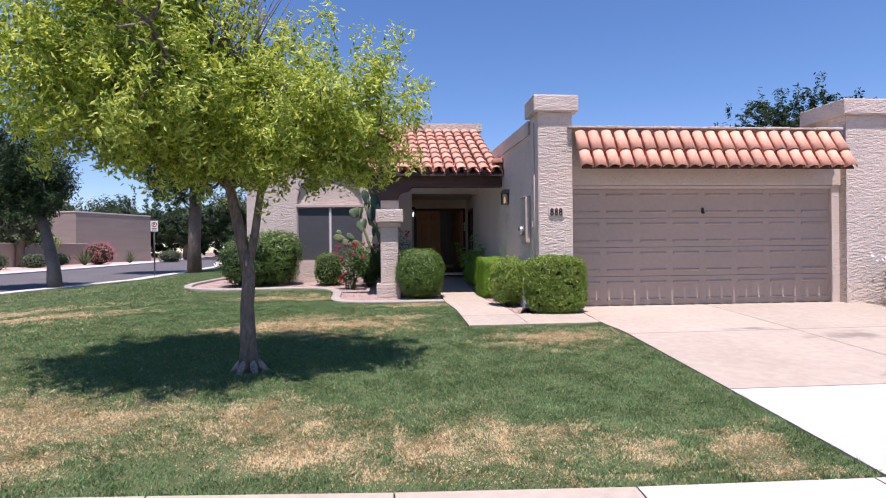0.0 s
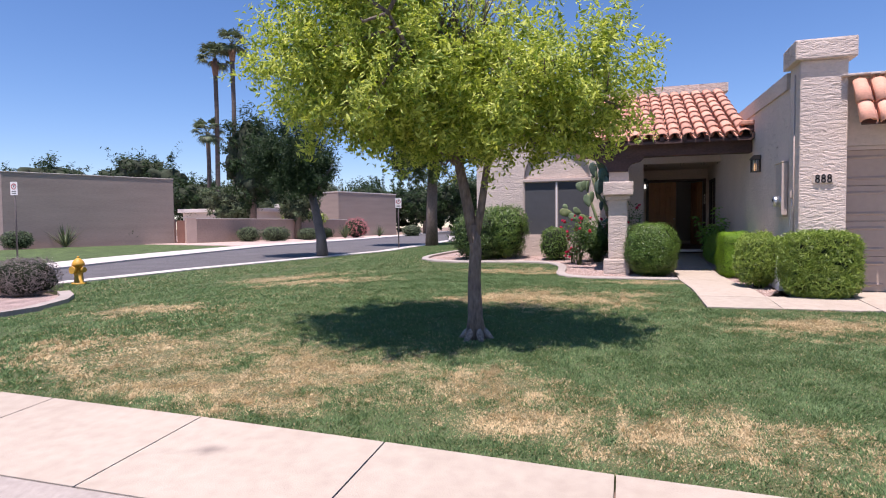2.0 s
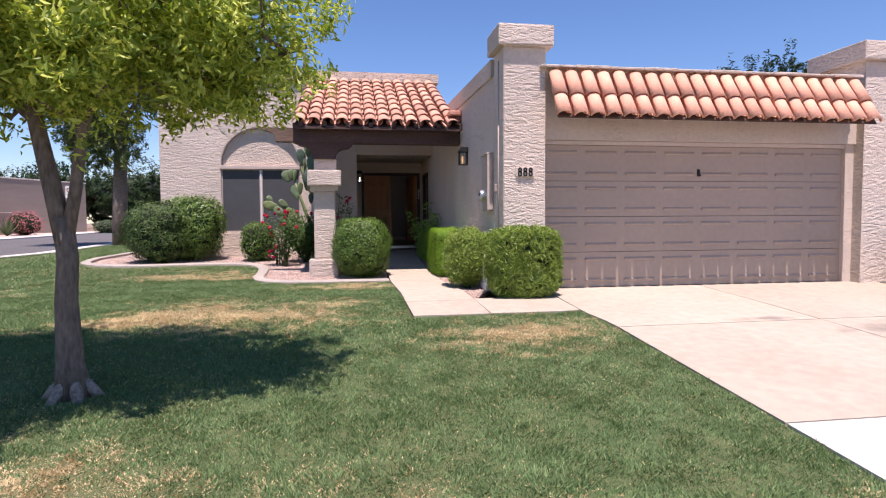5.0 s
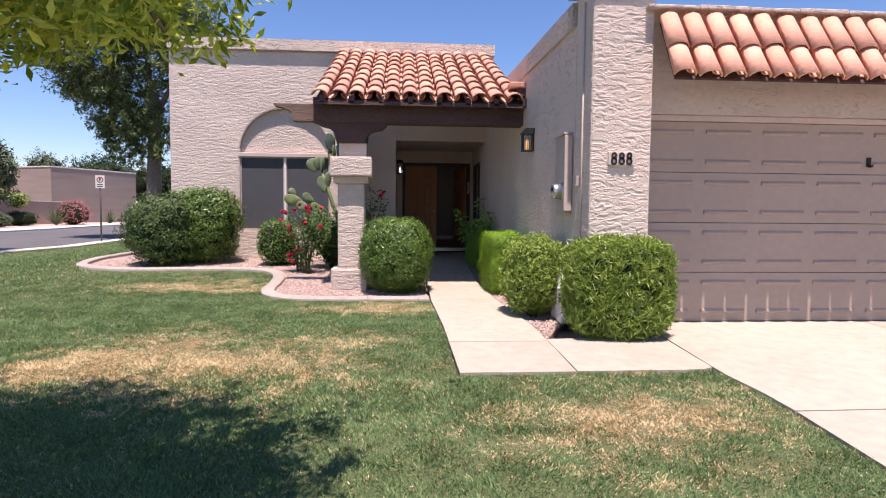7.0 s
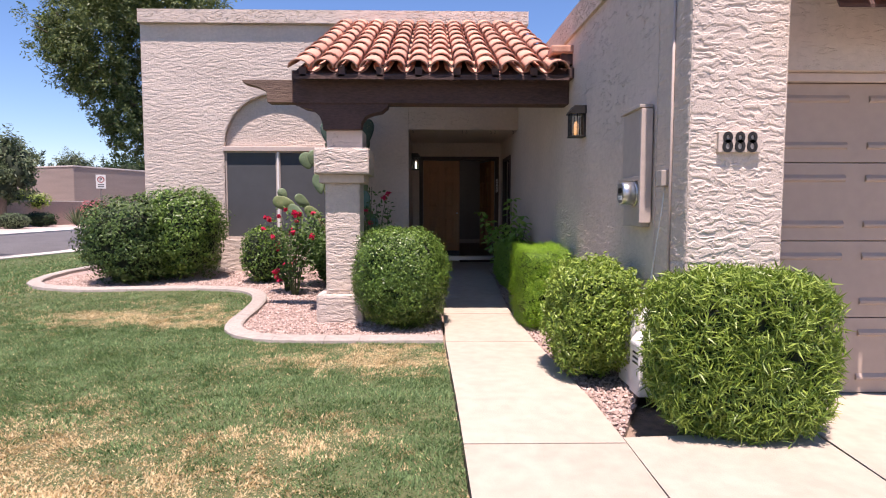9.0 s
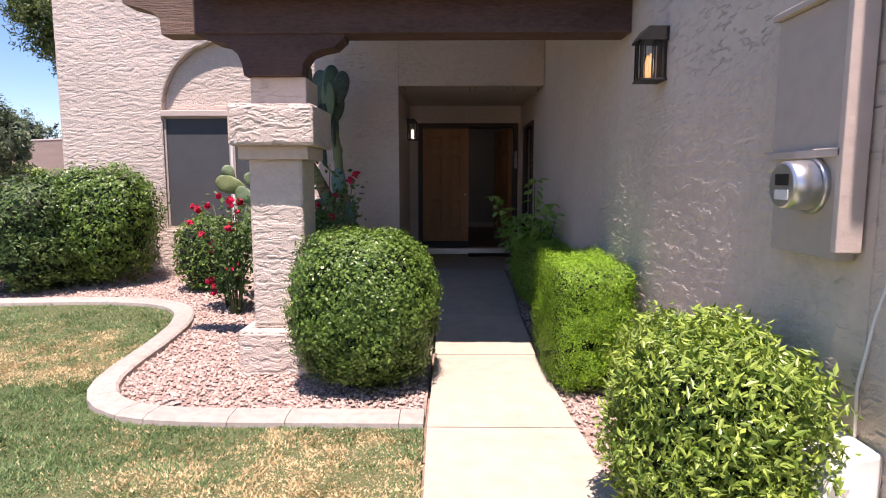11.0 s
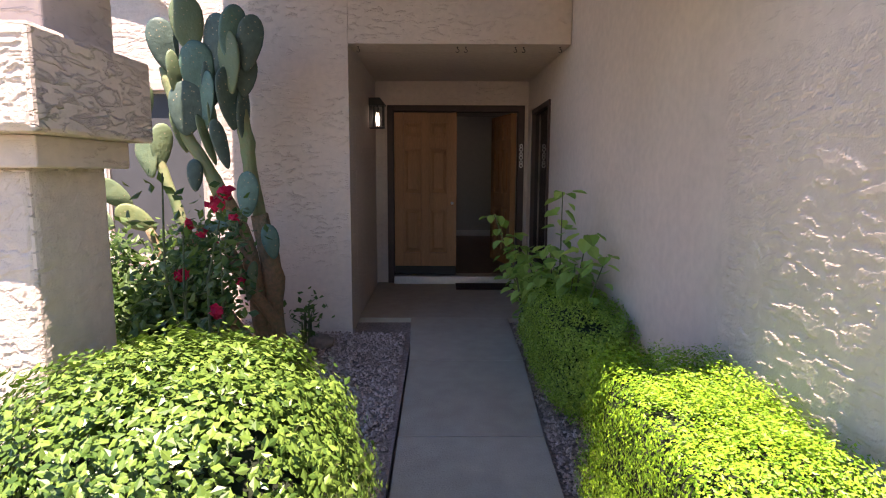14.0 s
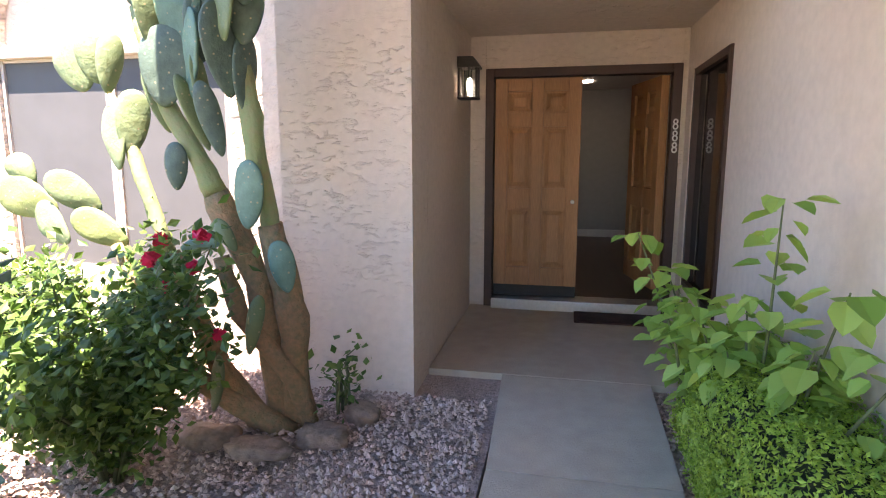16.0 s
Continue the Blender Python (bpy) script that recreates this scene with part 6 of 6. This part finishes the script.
FT = [(-30.8, 40, 12.2, 2.9, LEAF_DARK), (-27.0, 41, 6.6, 2.2, LEAF_GREY), (-118, 90, 17, 13, LEAF_DARK), (-92, 90, 17.5, 11, LEAF_DARK), (-82, 95, 12, 8, LEAF_DARK), (-71, 90, 9.5, 7, LEAF_DARK), (-44, 92, 9.5, 8, LEAF_DARK), (-34, 95, 8.5, 7, LEAF_GREY), (-49, 72, 10.5, 4, LEAF_GREY), (-41, 72, 8.5, 2.6, LEAF_GREY), (-35.5, 74, 7.8, 4, LEAF_DARK), (-28, 80, 8, 6, LEAF_DARK), (-20, 70, 8, 5, LEAF_GREY), (-17, 62, 7.5, 4, LEAF_DARK), (-54, 60, 8, 5, LEAF_DARK), (-45, 56, 7, 4, LEAF_GREY), (-22.5, 62, 6, 3, LEAF_DARK)]
for k, (x, y, top, w, lm) in enumerate(FT):
    h = top * 0.62
    blobs_ = [((0, 0, top * 0.66), (w * 0.75, w * 0.6, top * 0.27)), ((-w * 0.5, 0, top * 0.6), (w * 0.5, w * 0.5, top * 0.24)), ((w * 0.5, 0, top * 0.58), (w * 0.5, w * 0.5, top * 0.26)), ((0, 0, top * 0.42), (w * 0.7, w * 0.5, top * 0.2))]
    ft = tree("far_tree", "distant green tree behind the houses", (x, y, 0.4), [([(0, 0, -0.2), (0.1, 0, h * 0.5), (0, 0, h)], [0.3, 0.25, 0.15]), ([(0, 0, h * 0.5), (w * 0.4, 0, h)], [0.15, 0.06]), ([(0, 0, h * 0.5), (-w * 0.4, 0, h)], [0.15, 0.06])],
              blobs_, 7500, 0.04 * w + 0.22, lm, BARK, 60 + k, roots=False, tight=2.0)
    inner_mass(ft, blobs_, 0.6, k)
tree("far_tree", "distant dark green tree behind the garage", (25.5, 31, 0.5), [([(0, 0, -0.2), (0, 0, 5)], [0.4, 0.3]), ([(0, 0, 5), (-2, 0, 8)], [0.2, 0.08]), ([(0, 0, 5), (2.5, 0, 8)], [0.2, 0.08])],
     [((-2.0, 0, 8.4), (2.2, 2, 1.7)), ((0.8, 0, 8.9), (2.4, 2, 1.9)), ((3.5, 0, 8.4), (2.2, 2, 1.8)), ((0, 0, 7), (4.5, 2, 1.4))], 18000, 0.26, LEAF_DARK, BARK, 90, roots=False)


for k in range(11):
    x = -78 + 8.5 * k
    top, w = 8.5 + 2.5 * math.sin(k * 2.1), 6.5
    tree("far_tree", "distant green tree on the skyline", (x, 104 + 5 * math.sin(k), 0.4), [([(0, 0, -0.2), (0.1, 0, 4)], [0.3, 0.2]), ([(0, 0, 3), (2, 0, 6)], [0.15, 0.06])],
         [((0, 0, top * 0.6), (w * 0.8, 3, top * 0.4)), ((-w * 0.6, 0, top * 0.45), (w * 0.5, 3, top * 0.4)), ((w * 0.6, 0, top * 0.4), (w * 0.5, 3, top * 0.36))], 6000, 0.6, LEAF_DARK if k % 3 else LEAF_GREY, BARK, 120 + k, roots=False)


PALM_BARK = mat("palm_bark", (0.13, 0.105, 0.09), 0.9, 0.25, 6, 0.6, 14, stretch=(0.3, 0.3, 2))


def palm(x, y, top, seed):
    p = thing("palm_tree", "tall fan palm with a bare trunk", "palm tree", at=(x, y, 0.4))
    bm = bmesh.new()
    tube(bm, [(0, 0, -0.2), (0.1, 0, top * 0.3), (0.2, 0, top * 0.7), (0.1, 0, top)], [0.45, 0.3, 0.26, 0.28], 10)
    part("trunk", bm, PALM_BARK, p)
    rng = random.Random(seed)
    vs, fs = [], []
    hub = Vector((0.1, 0, top + 0.1))
    for k in range(34):
        a, el = 2.4 * k + rng.uniform(-0.3, 0.3), rng.uniform(-0.7, 1.25)
        d = Vector((math.cos(a) * math.cos(el), math.sin(a) * math.cos(el), math.sin(el)))
        side = d.cross(Vector((0, 0, 1))).normalized()
        root = hub + d * rng.uniform(1.0, 1.5)
        for q, w_ in ((hub, 0.05), (root, 0.04)):
            vs += [q + side * w_, q - side * w_]
        fs.append([len(vs) - 4, len(vs) - 3, len(vs) - 1, len(vs) - 2])
        for b in range(15):
            u = -1.45 + 2.9 * b / 14
            dd = (d * math.cos(u) + side * math.sin(u) + Vector((0, 0, -0.15))).normalized()
            ln = rng.uniform(1.1, 1.5) * (1 - 0.12 * abs(u))
            m_ = root + dd * ln * 0.6
            e = root + dd * ln * 0.95 + Vector((0, 0, -0.28 * ln))
            pp = dd.cross(side.cross(d)).normalized() * 0.075
            i0 = len(vs)
            vs += [root, m_ + pp, e, m_ - pp]
            fs.append([i0, i0 + 1, i0 + 2, i0 + 3])
    raw("crown", [tuple(q) for q in vs], fs, LEAF_GREY, p)["kind"] = "stuff"
    if top > 15:
        bm = bmesh.new()
        tube(bm, [(0.15, 0, top - 2.2), (0.1, 0, top - 0.4)], [0.32, 0.55], 9)
        part("dead_skirt", bm, TAILWOOD, p)


for x, y, top, sd in ((-51.6, 60, 13.4, 1), (-50.2, 60, 22.8, 2), (-47.6, 60, 24.4, 3)):
    palm(x, y, top, sd)

# ---- gravel stones ----
def inside(poly, x, y):
    """Which plan points lie inside an outline."""
    hit = np.zeros(len(x), bool)
    for (xa, ya), (xb, yb) in zip(poly, poly[1:] + poly[:1]):
        if ya != yb:
            hit ^= ((ya > y) != (yb > y)) & (x < (xb - xa) * (y - ya) / (yb - ya) + xa)
    return hit


def heights(x, y):
    k = np.clip((-4.5 - x) / 6.0, 0, 1)
    k = k * k * (3 - 2 * k)
    return (1 - k) * np.interp(y, PY, PZ) + k * np.interp(y, LY, LZ)


rngs = np.random.default_rng(77)
n_try = 100000
sx, sy = rngs.uniform(-5.2, 2.5, n_try), rngs.uniform(5.9, 13.0, n_try)
bedpoly = BED[:18] + [(-4.1, 12.95), (0.5, 12.95), (0.5, 12.6), (1.02, 12.6), (1.05, 8.55)]
side = [(2.06, 6.0), (2.56, 6.95), (2.4, 13.0), (1.97, 12.9), (1.96, 11.9), (1.92, 9.6), (1.98, 8.3)]
ok = inside(bedpoly, sx, sy) | inside(side, sx, sy)
sx, sy = sx[ok], sy[ok]
n = len(sx)
r = rngs.uniform(0.008, 0.019, (n, 1))
octa = np.array([[1, 0, 0], [0, 1, 0], [-1, 0, 0], [0, -1, 0], [0.1, 0.1, 0.75], [0, 0, -0.6]], float)
ang = rngs.uniform(0, 6.28, n)
vv = octa[None] * r[:, None] * rngs.uniform(0.6, 1.35, (n, 6, 1))
c_, s_ = np.cos(ang)[:, None], np.sin(ang)[:, None]
vv = np.stack([vv[..., 0] * c_ - vv[..., 1] * s_, vv[..., 0] * s_ + vv[..., 1] * c_, vv[..., 2]], -1)
vv += np.stack([sx, sy, heights(sx, sy) - 0.012 + rngs.uniform(0, 0.012, n)], -1)[:, None]
tri = np.array([[0, 1, 4], [1, 2, 4], [2, 3, 4], [3, 0, 4], [1, 0, 5], [2, 1, 5], [3, 2, 5], [0, 3, 5]])
ff = (np.arange(n)[:, None, None] * 6 + tri[None]).reshape(-1, 3)
GRAVEL_STONE = leaf_mat("pink_gravel_stone", (0.30, 0.21, 0.17), (0.58, 0.45, 0.39), rough=0.9, trans=0.0, spec=0.2)
tagged(raw("gravel", vv.reshape(-1, 3).tolist(), ff.tolist(), GRAVEL_STONE), "loose pinkish gravel in the planting bed", "gravel", kind="stuff")

# ---- grass ----
DRY = [(-2.7, 1.3, 1.3, 0.5), (-1.2, 1.25, 0.9, 0.45), (0.55, 0.55, 0.8, 0.5), (-1.0, 5.4, 1.5, 0.7), (2.25, 4.2, 0.85, 0.5), (-2.0, 5.2, 0.8, 0.3), (1.75, 0.35, 0.35, 0.3), (2.6, 0.35, 0.35, 0.35),
       (-6.3, 7.2, 1.2, 0.8), (-4.9, 1.5, 1.9, 0.8), (-8.0, 8.8, 1.3, 1.0), (0.5, 7.75, 0.75, 0.5), (-2.4, 9.6, 1.2, 0.5), (-3.6, 0.7, 1.6, 0.4), (-0.6, 0.5, 0.7, 0.35), (-7.5, 4.0, 1.2, 0.5)]
GREEN_B = leaf_mat("grass_blade", (0.055, 0.115, 0.04), (0.225, 0.325, 0.135), rough=0.6, trans=0.25, spec=0.25)
STRAW_B = leaf_mat("dry_grass_blade", (0.42, 0.32, 0.17), (0.72, 0.58, 0.35), rough=0.8, trans=0.25, spec=0.15)


def blades(n_, x0, x1, y0, y1, wid, hei, seed, fade=0.0, thin=False):
    rng = np.random.default_rng(seed)
    x, y = rng.uniform(x0, x1, n_), rng.uniform(y0, y1, n_)
    keep = inside(LAWN, x, y) & (x > x0 + fade * rng.uniform(0, 1, n_)) & (y < y1 - fade * rng.uniform(0, 1, n_))
    if thin:
        keep &= (x < -4.6 - 1.8 * rng.uniform(0, 1, n_))
    x, y = x[keep], y[keep]
    dry = np.zeros(len(x))
    wob = value_noise(x * 1.6, y * 2.4, 5) * 0.5 + value_noise(x * 5, y * 6, 6) * 0.6 + value_noise(x * 17, y * 19, 7) * 0.45
    for cx, cy, rx, ry in DRY:
        d = np.sqrt(((x - cx) / rx) ** 2 + ((y - cy) / ry) ** 2)
        dry = np.maximum(dry, np.clip(1.42 - 0.95 * d + wob * 0.75, 0, 1))
    dry = 0.97 * dry + 0.03 + 0.13 * np.clip((-2.5 - x) / 3, 0, 1) * (0.6 + 0.8 * value_noise(x * 0.45, y * 1.1, 9)) + 0.15 * np.clip(value_noise(x * 0.55, y * 0.8, 8) * 0.7 + wob * 0.7, 0, 1)
    is_dry = rng.uniform(0, 1, len(x)) < dry
    h = hei * rng.uniform(0.55, 1.25, len(x)) * np.where(is_dry, 0.6, 1.0)
    a = rng.uniform(0, 6.28, len(x))
    h *= 1 + 0.45 * value_noise(x * 8, y * 8, 11) + 0.25 * value_noise(x * 21, y * 21, 12)
    comb = np.stack([value_noise(x * 4.5, y * 4.5, 13) + 0.7 * value_noise(x * 15, y * 15, 15), value_noise(x * 4.5, y * 4.5, 14) + 0.7 * value_noise(x * 15, y * 15, 16)], -1)
    lean = (rng.normal(0, 0.6, (len(x), 2)) + 0.5 * comb) * h[:, None]
    z = heights(x, y) - 0.004
    w = wid * rng.uniform(0.6, 1.3, len(x)) * np.where(is_dry, 1.9, 1.0)
    v = np.stack([np.stack([x - w * np.cos(a), y - w * np.sin(a), z], -1), np.stack([x + w * np.cos(a), y + w * np.sin(a), z], -1), np.stack([x + lean[:, 0], y + lean[:, 1], z + h], -1)], 1)
    return v[~is_dry], v[is_dry]


sets = [blades(1450000, -6.2, 3.3, -0.25, 11.6, 0.0044, 0.026, 1, 2.6), blades(330000, -12, -3.6, -0.2, 13, 0.0075, 0.032, 2, 2.0, True), blades(220000, -14, -4.9, 0, 33, 0.014, 0.036, 3)]
for which, (name_, m_, lab) in enumerate((("grass", GREEN_B, "short mown green grass blades on the lawn"), ("dry_grass", STRAW_B, "straw-coloured dead grass in patches on the lawn"))):
    v = np.concatenate([s[which] for s in sets]).reshape(-1, 3)
    me = bpy.data.meshes.new(name_)
    nv = len(v)
    me.vertices.add(nv)
    me.vertices.foreach_set("co", v.astype(np.float32).ravel())
    me.loops.add(nv)
    me.loops.foreach_set("vertex_index", np.arange(nv, dtype=np.int32))
    me.polygons.add(nv // 3)
    me.polygons.foreach_set("loop_start", np.arange(0, nv, 3, dtype=np.int32))
    me.update(calc_edges=True)
    me.materials.append(m_)
    tagged(new(name_, me), lab, "grass", kind="stuff")
